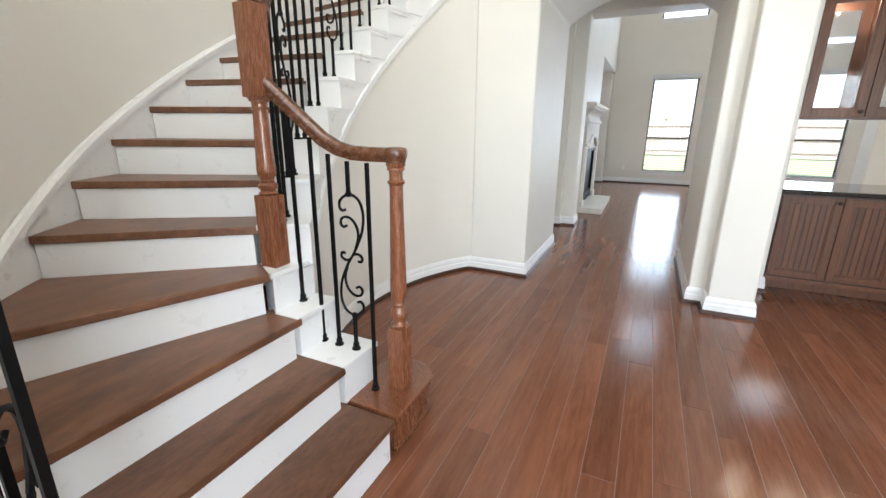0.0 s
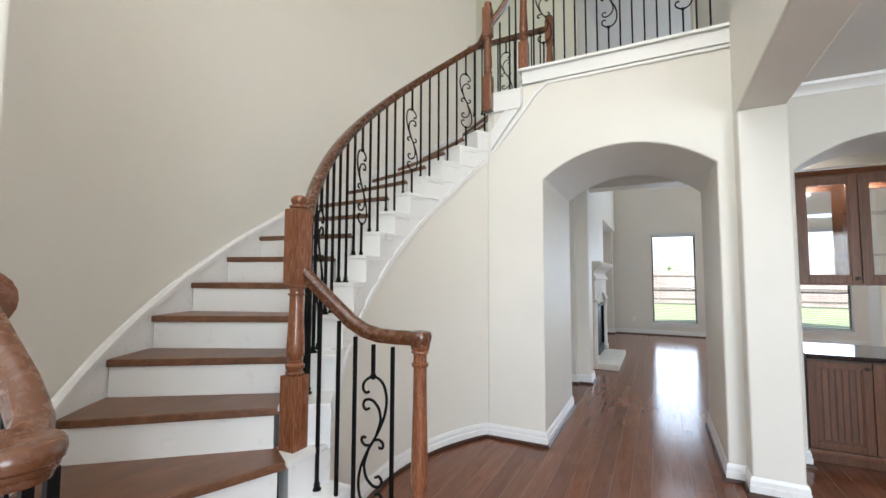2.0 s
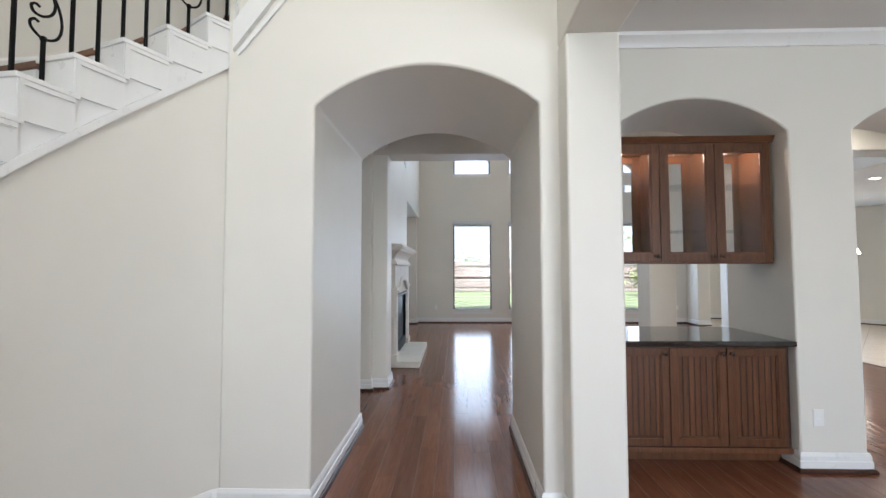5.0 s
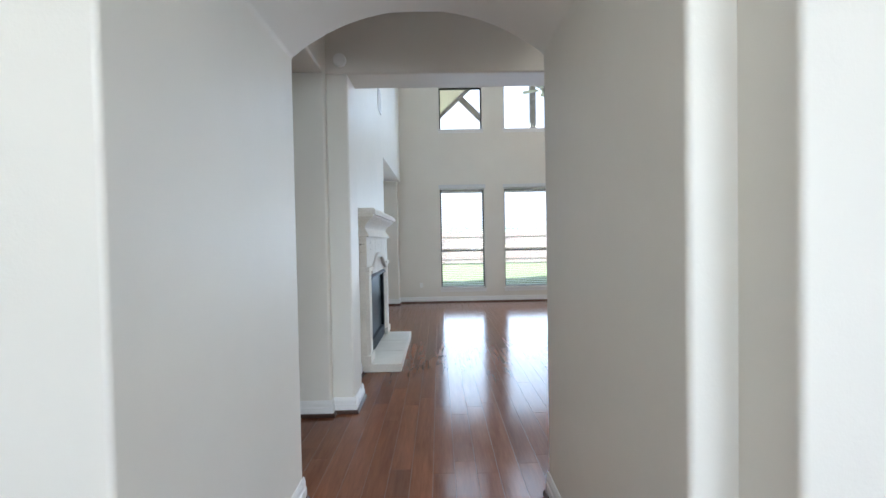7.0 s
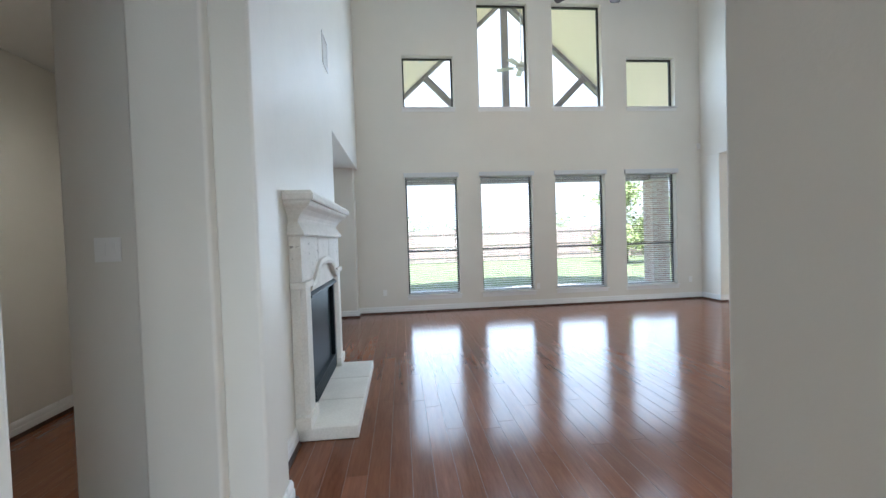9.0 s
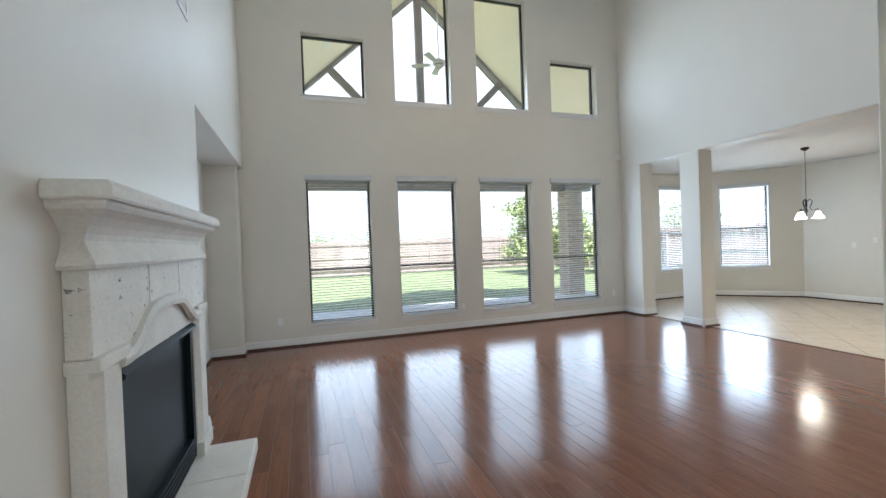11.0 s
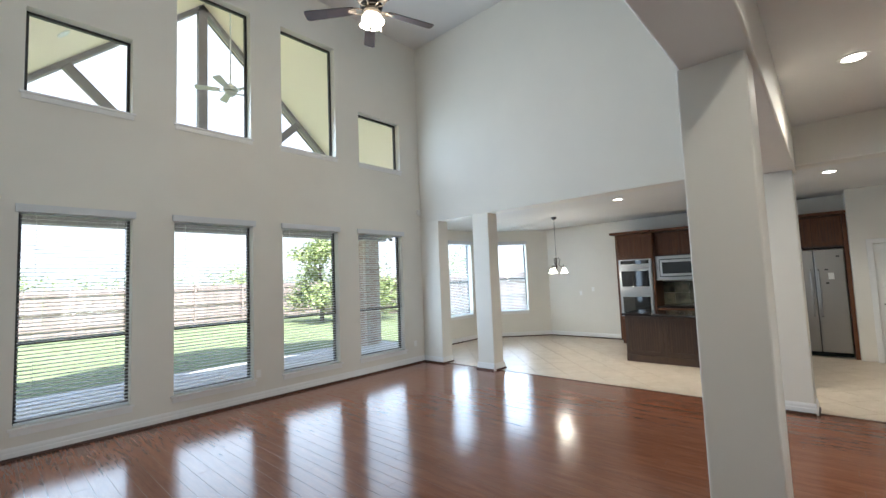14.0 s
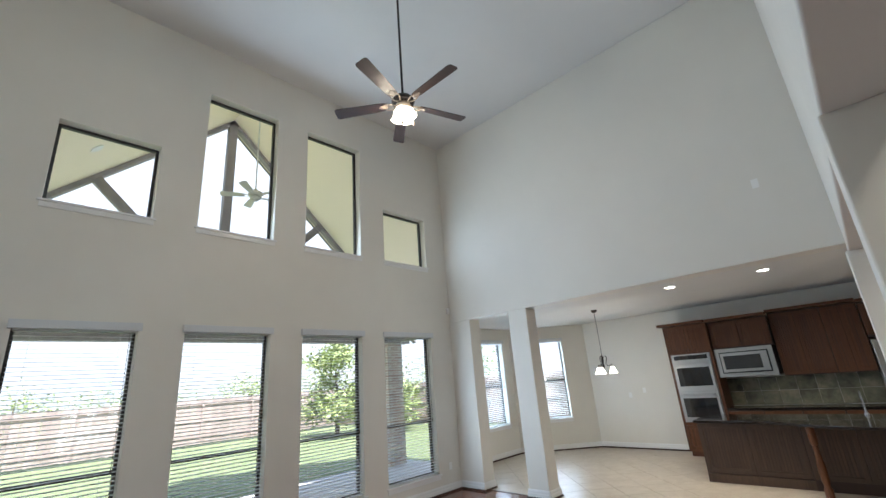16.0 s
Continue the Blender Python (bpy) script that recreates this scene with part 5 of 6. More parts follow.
bm = bmesh.new()
box(bm, XF - 0.005, XF + 0.48, 9.503, 10.257, 0.665, 2.015)
part("body", bm, STEEL, oven)
for z0, z1 in ((0.7, 1.26), (1.31, 1.87)):
    bm = bmesh.new()
    box(bm, XF - 0.035, XF - 0.006, 9.51, 10.25, z0, z1)
    dr = part("door", bm, STEEL, oven, bevel=0.006)
    bm = bmesh.new()
    box(bm, XF - 0.041, XF - 0.034, 9.57, 10.19, z0 + 0.06, z1 - 0.13)
    part("window", bm, OVENGLASS, dr, "dark oven window")
    bm = bmesh.new()
    tube(bm, [(XF - 0.036, 9.58, z1 - 0.06), (XF - 0.08, 9.6, z1 - 0.06), (XF - 0.08, 10.16, z1 - 0.06), (XF - 0.036, 10.18, z1 - 0.06)], 0.012, 8)
    part("handle", bm, STEEL, dr, "steel bar handle")
bm = bmesh.new()
box(bm, XF - 0.03, XF - 0.006, 9.51, 10.25, 1.885, 2.01)
cp = part("control_panel", bm, STEEL, oven)
bm = bmesh.new()
box(bm, XF - 0.034, XF - 0.029, 9.56, 10.2, 1.905, 1.99)
part("display", bm, OVENGLASS, cp, "black control display")

micro_cab = thing("microwave_cabinet", (10.8, 8.93, 1.47), "brown wooden wall cabinet above the microwave", "cabinet", "kitchen cabinets")
bm = bmesh.new()
box(bm, XF + 0.12, XB, 8.41, 9.447, 2.06, 2.62)
part("body", bm, CABSHADE, micro_cab)
for a, b_ in ((8.42, 8.93), (8.93, 9.44)):
    door(micro_cab, ("x", XF + 0.12), a, b_, 2.08, 2.6, -1, "bead", "rb" if a < 8.7 else "lb")
micro = thing("microwave", (10.6, 8.93, 1.5), "stainless steel built-in microwave with a trim kit", "microwave")
bm = bmesh.new()
box(bm, XF + 0.06, XB, 8.45, 9.44, 1.5, 2.055)
part("trim_kit", bm, STEEL, micro, bevel=0.006)
# dark plate, slightly proud of the trim kit, bordering the door
bm = bmesh.new()
box(bm, XF + 0.05, XF + 0.0605, 8.53, 9.36, 1.575, 1.985)
part("gap", bm, FIREBOX, micro, "dark border plate round the door")
bm = bmesh.new()
box(bm, XF + 0.03, XF + 0.0505, 8.55, 9.34, 1.595, 1.965)
d = part("door", bm, STEEL, micro, bevel=0.006)
bm = bmesh.new()
box(bm, XF + 0.026, XF + 0.0305, 8.66, 9.29, 1.65, 1.91)
part("window", bm, OVENGLASS, d, "dark glass window")

for a, b_, z0, deep in ((7.62, 8.405, 1.47, 0.28), (7.1, 7.617, 1.47, 0.28)):
    wc = thing("wall_cabinet", (10.9, (a + b_) / 2, z0), "tall brown wooden wall cabinet with two doors", "cabinet", "kitchen cabinets")
    bm = bmesh.new()
    box(bm, XF + deep, XB, a, b_, z0, 2.66)
    part("body", bm, CABSHADE, wc)
    mid = (a + b_) / 2
    door(wc, ("x", XF + deep), a, mid, z0 + 0.01, 2.64, -1)
    door(wc, ("x", XF + deep), mid, b_, z0 + 0.01, 2.64, -1)
fridge_cab = thing("fridge_cabinet", (10.8, 6.45, 1.85), "brown wooden cabinet bridging over the refrigerator", "cabinet", "kitchen cabinets")
bm = bmesh.new()
box(bm, XF + 0.1, XB, 6.23, 7.09, 2.03, 2.62)
part("body", bm, CABSHADE, fridge_cab)
for a, b_ in ((6.23, 6.66), (6.66, 7.09)):
    door(fridge_cab, ("x", XF + 0.1), a, b_, 2.06, 2.6, -1)
bm = bmesh.new()
box(bm, XF + 0.02, XB, 6.165, 6.225, 0.0, 2.62)
part("side_panel", bm, CABINET, fridge_cab)
for nm, y0, y1, x in (("oven", 9.43, 10.33, XF), ("micro", 8.4, 9.43, XF + 0.12), ("wall", 7.1, 8.4, XF + 0.28), ("fridge", 6.165, 7.1, XF + 0.1)):
    bm = bmesh.new()
    z = 2.66 if nm == "wall" else 2.62
    sweep(bm, [(x, y1, z), (x, y0, z)], [(0.0, 0), (-0.012, 0), (-0.02, 0.014), (-0.038, 0.034), (-0.045, 0.05), (0.3, 0.05), (0.3, 0)])
    single("cabinet_cornice", bm, CABINET, "moulded brown wooden cornice on the kitchen cabinets", "trim", "cabinet cornices")
fridge = thing("refrigerator", (10.75, 6.57, 0), "stainless steel side-by-side refrigerator with magnets", "refrigerator")
bm = bmesh.new()
box(bm, XF + 0.12, XB, 6.24, 7.08, 0.02, 1.98)
part("body", bm, FIREBOX, fridge)
for a, b_ in ((6.245, 6.66), (6.67, 7.075)):
    bm = bmesh.new()
    box(bm, XF + 0.05, XF + 0.115, a, b_, 0.1, 1.985)
    dr = part("door", bm, STEEL, fridge, bevel=0.012)
    bm = bmesh.new()
    yy = b_ - 0.05 if a < 6.5 else a + 0.05
    tube(bm, [(XF + 0.05, yy, 0.75), (XF + 0.0, yy, 0.78), (XF + 0.0, yy, 1.6), (XF + 0.05, yy, 1.63)], 0.013, 8)
    part("handle", bm, STEEL, dr, "steel bar handle")
bm = bmesh.new()
box(bm, XF + 0.044, XF + 0.0495, 6.4, 6.48, 1.44, 1.56)
part("magnet", bm, PLATE, fridge, "white paper magnet")
for y, z in ((6.5, 1.62), (6.5, 1.37), (6.33, 1.86)):
    bm = bmesh.new()
    box(bm, XF + 0.044, XF + 0.0495, y - 0.022, y + 0.022, z - 0.012, z + 0.012)
    part("magnet", bm, FIREBOX, fridge, "small dark magnet")
counter = thing("kitchen_base_cabinet", (10.8, 8.2, 0), "brown wooden base cabinets along the kitchen wall", "cabinet", "kitchen cabinets")
bm = bmesh.new()
box(bm, XF + 0.03, XB, 7.1, 9.447, 0.1, 0.88)
part("body", bm, CABSHADE, counter)
for k in range(4):
    a = 7.11 + 0.583 * k
    door(counter, ("x", XF + 0.03), a, a + 0.58, 0.12, 0.68, -1, "bead", "rt")
    bm = bmesh.new()
    box(bm, XF + 0.012, XF + 0.03, a + 0.01, a + 0.57, 0.7, 0.86)
    part("drawer_front", bm, CABINET, counter, bevel=0.004)
bm = bmesh.new()
box(bm, XF + 0.005, XB, 7.1, 9.447, 0.882, 0.92)
single("kitchen_countertop", bm, STONE, "polished dark granite countertop along the wall", "countertop", bevel=0.005)
SLATE, znt, zb = material("slate_tile", (0.16, 0.15, 0.11), 0.5)
znt.links.new(ramp(znt, grain_of(znt, 3.0, detail=7, rough=0.65, wobble=True), [(0.35, (0.05, 0.05, 0.035)), (0.5, (0.15, 0.145, 0.095)), (0.66, (0.3, 0.27, 0.19))]), zb.inputs["Base Color"])
splash = thing("backsplash", (11.1, 8.1, 0.92), "mottled green-brown slate tile backsplash", "backsplash", kind="structure")
b = bmesh.new()
box(b, -0.006, 0.006, -0.148, 0.148, -0.132, 0.132)
tile_me = mesh_of("tile", b, SLATE)
for i in range(8):
    for j in range(2):
        ob = new("tile", tile_me)
        ob.parent = splash
        ob.location = (11.108 - 11.1, 7.25 + 0.3 * i - 8.1, 0.14 + 0.268 * j)

# island with a curved bar top
island = thing("kitchen_island", (8.9, 8.8, 0), "dark brown beadboard kitchen island with a turned leg", "island")
bm = bmesh.new()
box(bm, 8.53, 9.35, 8.15, 9.48, 0.0, 0.88)
part("body", bm, CABSHADE, island)
bm = bmesh.new()
box(bm, 8.505, 8.53, 8.13, 9.5, 0.0, 0.13)
part("base_rail", bm, ISLAND, island, bevel=0.006)
bm = bmesh.new()
box(bm, 8.53, 9.35, 9.48, 9.5, 0.0, 0.88)
part("end_panel", bm, ISLAND, island)
for a, b_ in ((8.15, 8.82), (8.82, 9.49)):
    door(island, ("x", 8.53), a, b_, 0.14, 0.87, -1, "bead", None, 0.06, 0.02, ISLAND)
bm = bmesh.new()
box(bm, 8.5, 9.2, 6.95, 8.148, 0.0, 0.88)
part("body", bm, CABSHADE, island)
for a, b_ in ((6.96, 7.55), (7.55, 8.14)):
    door(island, ("x", 8.5), a, b_, 0.14, 0.87, -1, "bead", None, 0.06, 0.02, ISLAND)
bm = bmesh.new()
lathe(bm, [(0.05, 0.0), (0.05, 0.1), (0.03, 0.13), (0.045, 0.2), (0.05, 0.4), (0.028, 0.55), (0.04, 0.6), (0.028, 0.63), (0.05, 0.66), (0.05, 0.88)], 8.2, 8.0, 18)
part("turned_leg", bm, CABINET, island, "turned wooden support leg", smooth=50)
bm = bmesh.new()
box(bm, 7.9, 8.55, 6.93, 6.97, 0.0, 0.88)
part("end_panel", bm, ISLAND, island)
curve = [(8.48, 9.54), (8.47, 9.0), (8.42, 8.6), (8.3, 8.3), (8.12, 8.08), (7.95, 7.85), (7.85, 7.55), (7.82, 7.2), (7.82, 6.9)]
bm = bmesh.new()
prism(bm, curve + [(9.4, 6.9), (9.4, 9.54)], 0.882, 0.92)
single("island_countertop", bm, STONE, "polished dark granite island top with a curved edge", "countertop", bevel=0.005)
sink = thing("faucet", (9.2, 7.4, 0.92), "curved chrome kitchen faucet on the island", "faucet")
bm = bmesh.new()
lathe(bm, [(0.03, 0.922), (0.03, 0.94), (0.018, 0.96)], 9.2, 7.4, 14)
part("base", bm, STEEL, sink)
bm = bmesh.new()
tube(bm, [(9.2, 7.4, 0.94), (9.2, 7.4, 1.15), (9.17, 7.4, 1.22), (9.1, 7.4, 1.25), (9.03, 7.4, 1.22), (9.01, 7.4, 1.16)], 0.012, 10)
part("spout", bm, STEEL, sink, smooth=50)

# pantry door
pd = thing("door_1", (10.44, 5.46, 0), "white six-panel pantry door with a dark lever", "door", kind="structure")
bm = bmesh.new()
box(bm, 10.42, 10.455, 5.055, 5.865, 0.01, 2.045)
leaf = part("leaf", bm, WHITE, pd)
for y0, y1 in ((5.13, 5.42), (5.5, 5.79)):
    for z0, z1 in ((0.2, 0.82), (0.95, 1.55), (1.66, 1.93)):
        bm = bmesh.new()
        box(bm, 10.409, 10.421, y0, y1, z0, z1)
        part("panel", bm, WHITE, leaf, bevel=0.008)
bm = bmesh.new()
for d in ((4.97, 5.05, 0, 2.13), (5.87, 5.95, 0, 2.13), (5.05, 5.87, 2.05, 2.13)):
    box(bm, 10.378, 10.399, *d)
part("casing", bm, WHITE, pd, bevel=0.004)
bm = bmesh.new()
tube(bm, [(10.42, 5.8, 1.0), (10.37, 5.8, 1.0), (10.365, 5.72, 1.0)], 0.01, 8)
part("lever", bm, KNOB, leaf, "dark metal lever")

# ---------------------------------------------------------------- outside
GRASS, gnt, gb = material("grass", (0.09, 0.16, 0.03), 0.9)
gnt.links.new(ramp(gnt, grain_of(gnt, 1.4, detail=8, rough=0.75), [(0.3, (0.115, 0.145, 0.06)), (0.7, (0.19, 0.22, 0.1))]), gb.inputs["Base Color"])
CONCRETE = paint("concrete", (0.62, 0.6, 0.57), 0.85, 0.3, 0.12)
bm = bmesh.new()
n = 48
vs = {}
for i in range(n + 1):
    for j in range(n + 1):
        x, y = (i / n * 2 - 1), (j / n * 2 - 1)
        x, y = 4 + 400 * x * abs(x), 20 + 400 * y * abs(y)
        vs[i, j] = bm.verts.new((x, y, -0.16 + (0.02 * noise.noise((x * 0.3, y * 0.3, 0)) if y > 18 else 0)))
for i in range(n):
    for j in range(n):
        bm.faces.new((vs[i, j], vs[i + 1, j], vs[i + 1, j + 1], vs[i, j + 1]))
single("ground", bm, GRASS, "mown green lawn around the house", "lawn", kind="structure")
bm = bmesh.new()
box(bm, -1.9, 8.3, 13.18, 16.9, -0.3, -0.06)
single("patio", bm, CONCRETE, "pale concrete patio slab behind the house", "patio", kind="structure", bevel=0.01)

BRICKMAT, bnt, bb = material("brick", (0.4, 0.28, 0.22), 0.9)
info = bnt.nodes.new("ShaderNodeObjectInfo")
bnt.links.new(mix(bnt, 0.4, ramp(bnt, info.outputs["Random"], [(0.0, (0.3, 0.2, 0.16)), (0.5, (0.46, 0.34, 0.27)), (1.0, (0.55, 0.47, 0.4))]), ramp(bnt, grain_of(bnt, 20.0), [(0.3, (0.3, 0.22, 0.18)), (0.7, (0.55, 0.46, 0.4))])), bb.inputs["Base Color"])
MORTAR = material("mortar", (0.55, 0.52, 0.47), 0.95)[0]
b = bmesh.new()
box(b, -0.118, 0.118, -0.008, 0.008, -0.033, 0.033)
brick_me = mesh_of("brick", b, BRICKMAT)
for cx, cy in ((7.58, 16.4), (-1.2, 16.4)):
    post = thing("brick_column", (cx, cy, -0.06), "square brick patio column with pale mortar", "column", "patio columns")
    bm = bmesh.new()
    box(bm, cx - 0.24, cx + 0.24, cy - 0.24, cy + 0.24, -0.06, 2.95)
    part("core", bm, MORTAR, post)
    for row in range(38 if cx > 0 else 0):
        z = 0.04 + row * 0.078 - 0.0
        for side in range(2):
            for k in (-1, 0, 1):
                u = k * 0.246 + (0.123 if row % 2 else 0)
                if abs(u) > 0.25:
                    continue
                w = min(1.0, (0.25 - abs(u) + 0.0) / 0.118) if abs(u) > 0.13 else 1.0
                ob = new("brick", brick_me)
                ob.parent = post
                ob.matrix_basis = (Matrix.Translation((u, -0.243, z)) if side == 0 else Matrix.Translation((-0.243, u, z)) @ Matrix.Rotation(radians(90), 4, "Z")) @ Matrix.Diagonal((w, 1, 1, 1))
SOFFIT = paint("soffit_paint", (0.96, 0.84, 0.69), 0.7, 0.1)
TIMBER = wood("timber", (0.19, 0.17, 0.18), (0.3, 0.27, 0.28), 0.6, (2, 2, 2), 20.0)
ROOFMAT = paint("shingle", (0.16, 0.14, 0.13), 0.9, 0.5, 0.3)
roof = thing("patio_roof", (2.95, 15.0, 3.0), "gabled patio roof with a cream soffit and dark timber truss", "roof")
AX, AZ, PITCH = 3.2, 8.12, 0.93
SOFX, SOFY = 0.75, 15.12
SOFZ = AZ - (AX - SOFX) * PITCH - 0.002
for s in (-1, 1):
    bm = bmesh.new()
    slab(bm, [(AX, AZ), (AX + s * 5.1, AZ - 5.1 * PITCH), (AX + s * 5.1, AZ - 5.1 * PITCH + 0.05), (AX, AZ + 0.05)], "y", 13.2, 16.7)
    part("soffit", bm, SOFFIT, roof, "cream painted soffit")
    bm = bmesh.new()
    slab(bm, [(AX, AZ + 0.06), (AX + s * 5.15, AZ - 5.15 * PITCH + 0.06), (AX + s * 5.15, AZ - 5.15 * PITCH + 0.25), (AX, AZ + 0.25)], "y", 13.2, 16.85)
    part("roof_slope", bm, ROOFMAT, roof, "dark shingle slope")
    bm = bmesh.new()
    slab(bm, [(AX, AZ - 0.005), (AX + s * 5.4, AZ - 5.4 * PITCH - 0.005), (AX + s * 5.4, AZ - 5.4 * PITCH - 0.12), (AX, AZ - 0.125)], "y", 16.4, 16.55)
    part("rafter", bm, TIMBER, roof, "dark timber rafter")
    bm = bmesh.new()
    x0, z0 = AX + s * 2.27, AZ - 2.27 * PITCH - 0.12
    slab(bm, [(x0 + 0.06, z0 + 0.06), (x0 - 0.06, z0 - 0.06), (AX - s * -0.1 - 0.06, z0 - abs(x0 - AX) + 0.1 - 0.06), (AX - s * -0.1 + 0.06, z0 - abs(x0 - AX) + 0.1 + 0.06)] if s < 0 else
         [(x0 - 0.06, z0 + 0.06), (x0 + 0.06, z0 - 0.06), (AX + 0.16, z0 - abs(x0 - AX) + 0.04), (AX + 0.04, z0 - abs(x0 - AX) + 0.16)], "y", 16.42, 16.53)
    part("strut", bm, TIMBER, roof, "diagonal timber strut")
bm = bmesh.new()
box(bm, AX - 0.09, AX + 0.09, 16.4, 16.55, 3.0, AZ - 0.05)
part("king_post", bm, TIMBER, roof, "upright timber post")
bm = bmesh.new()
box(bm, -2.2, 8.3, 16.35, 16.6, 2.95, 3.2)
part("tie_beam", bm, TIMBER, roof, "horizontal timber beam")
for cx in (7.58, -1.2):
    bm = bmesh.new()
    box(bm, cx - 0.2, cx + 0.2, 14.5, 16.34, 2.95, 3.2)
    part("side_beam", bm, TIMBER, roof)
down = thing("soffit_light", (SOFX, SOFY, SOFZ), "unlit round recessed light in the patio soffit", "ceiling light")
bm = bmesh.new()
lathe(bm, [(0.06, 0.0), (0.075, -0.012), (0.1, -0.01), (0.105, 0.0)], 0, 0, 20)
bmesh.ops.transform(bm, matrix=Matrix.Translation((SOFX, SOFY, SOFZ)) @ Matrix.Rotation(-math.atan(PITCH), 4, "Y"), verts=bm.verts)
part("trim_ring", bm, WHITE, down, smooth=50)
bm = bmesh.new()
lathe(bm, [(0.001, -0.004), (0.062, -0.003)], 0, 0, 20)
bmesh.ops.transform(bm, matrix=Matrix.Translation((SOFX, SOFY, SOFZ)) @ Matrix.Rotation(-math.atan(PITCH), 4, "Y"), verts=bm.verts)
part("lens", bm, PLATE, down)
PALE = paint("pale_metal", (0.6, 0.58, 0.53), 0.5, 0.0, 0.05)
fan("patio_fan", 3.2, 14.9, 5.6, 8.08, PALE, PALE, PALE, 0.62, 10, False, "pale five-blade patio ceiling fan")

# pale hazy sky far behind the garden
HAZE = bpy.data.materials.new("hazy_sky")
HAZE.use_nodes = True
hn = HAZE.node_tree
hn.nodes.remove(hn.nodes["Principled BSDF"])
glow = hn.nodes.new("ShaderNodeEmission")
glow.inputs["Strength"].default_value = 0.48
hn.links.new(ramp(hn, grain_of(hn, 0.02, (1, 1, 2.5), 5), [(0.35, (0.86, 0.93, 1.0)), (0.65, (1.0, 1.0, 1.0))]), glow.inputs["Color"])
hn.links.new(glow.outputs[0], hn.nodes["Material Output"].inputs[0])
bm = bmesh.new()
ring = [(4 + 150 * math.sin(radians(a)), 20 + 150 * math.cos(radians(a))) for a in range(-80, 81, 8)]
for (xa, ya), (xb, yb) in zip(ring, ring[1:]):
    bm.faces.new([bm.verts.new(p) for p in ((xa, ya, -1), (xb, yb, -1), (xb, yb, 110), (xa, ya, 110))])
bmesh.ops.remove_doubles(bm, verts=bm.verts, dist=0.001)
single("backdrop", bm, HAZE, "pale hazy summer sky behind the garden", "sky", kind="structure")

# unseen roof over the street side, added to block sun from the front openings
bm = bmesh.new()
box(bm, -3.4, 5.3, -6.6, -2.5, 5.7, 5.9)
single("porch_roof", bm, ROOFMAT, "plain unseen roof added to keep sun off the street entrance", "roof", kind="structure")

# fence
FENCE = wood("fence_wood", (0.26, 0.195, 0.17), (0.42, 0.335, 0.3), 0.85, (4, 4, 0.4), 18.0, 0, True, 0.4)
b = bmesh.new()
slab(b, [(-0.068, 0), (0.068, 0), (0.068, 1.98), (0.04, 2.02), (-0.04, 2.02), (-0.068, 1.98)], "y", 0, 0.018)
board_me = mesh_of("board", b, FENCE)
for nm, x0, y0, x1, y1 in (("fence", -14, 31, 15.0, 31), ("fence", 15.0, 31, 17.5, 15.5)):
    fn = thing(nm, (x0, y0, -0.1), "weathered brown wooden board fence with rails facing the lawn", "fence", "garden fences")
    length = math.hypot(x1 - x0, y1 - y0)
    ang = math.atan2(y1 - y0, x1 - x0)
    fn.rotation_euler = (0, 0, ang)
    for k in range(int(length / 0.145)):
        ob = new("board", board_me)
        ob.parent = fn
        ob.location = (k * 0.145 + 0.07, 0.03, random.uniform(-0.015, 0.02))
        ob.rotation_euler = (0, random.uniform(-0.006, 0.006), 0)
    for z in (0.3, 1.0, 1.75):
        b = bmesh.new()
        box(b, 0, length, -0.02, 0.028, z, z + 0.09)
        ob = new("rail", mesh_of("rail", b, FENCE))
        ob.parent = fn
    for k in range(int(length / 2.4) + 1):
        b = bmesh.new()
        box(b, k * 2.4 - 0.045, k * 2.4 + 0.045, -0.11, -0.021, 0, 2.05)
        ob = new("post", mesh_of("post", b, FENCE))
        ob.parent = fn

# trees and shrubs
LEAF, fnt, fb = material("leaf", (0.08, 0.13, 0.03), 0.6, 0, Subsurface_Weight=0.0)
geo = fnt.nodes.new("ShaderNodeNewGeometry")
fnt.links.new(ramp(fnt, geo.outputs["Random Per Island"], [(0.0, (0.1, 0.13, 0.04)), (0.5, (0.24, 0.29, 0.1)), (1.0, (0.42, 0.46, 0.18))]), fb.inputs["Base Color"])
BARK = wood("bark", (0.06, 0.045, 0.035), (0.15, 0.11, 0.085), 0.9, (3, 3, 0.6), 14.0)


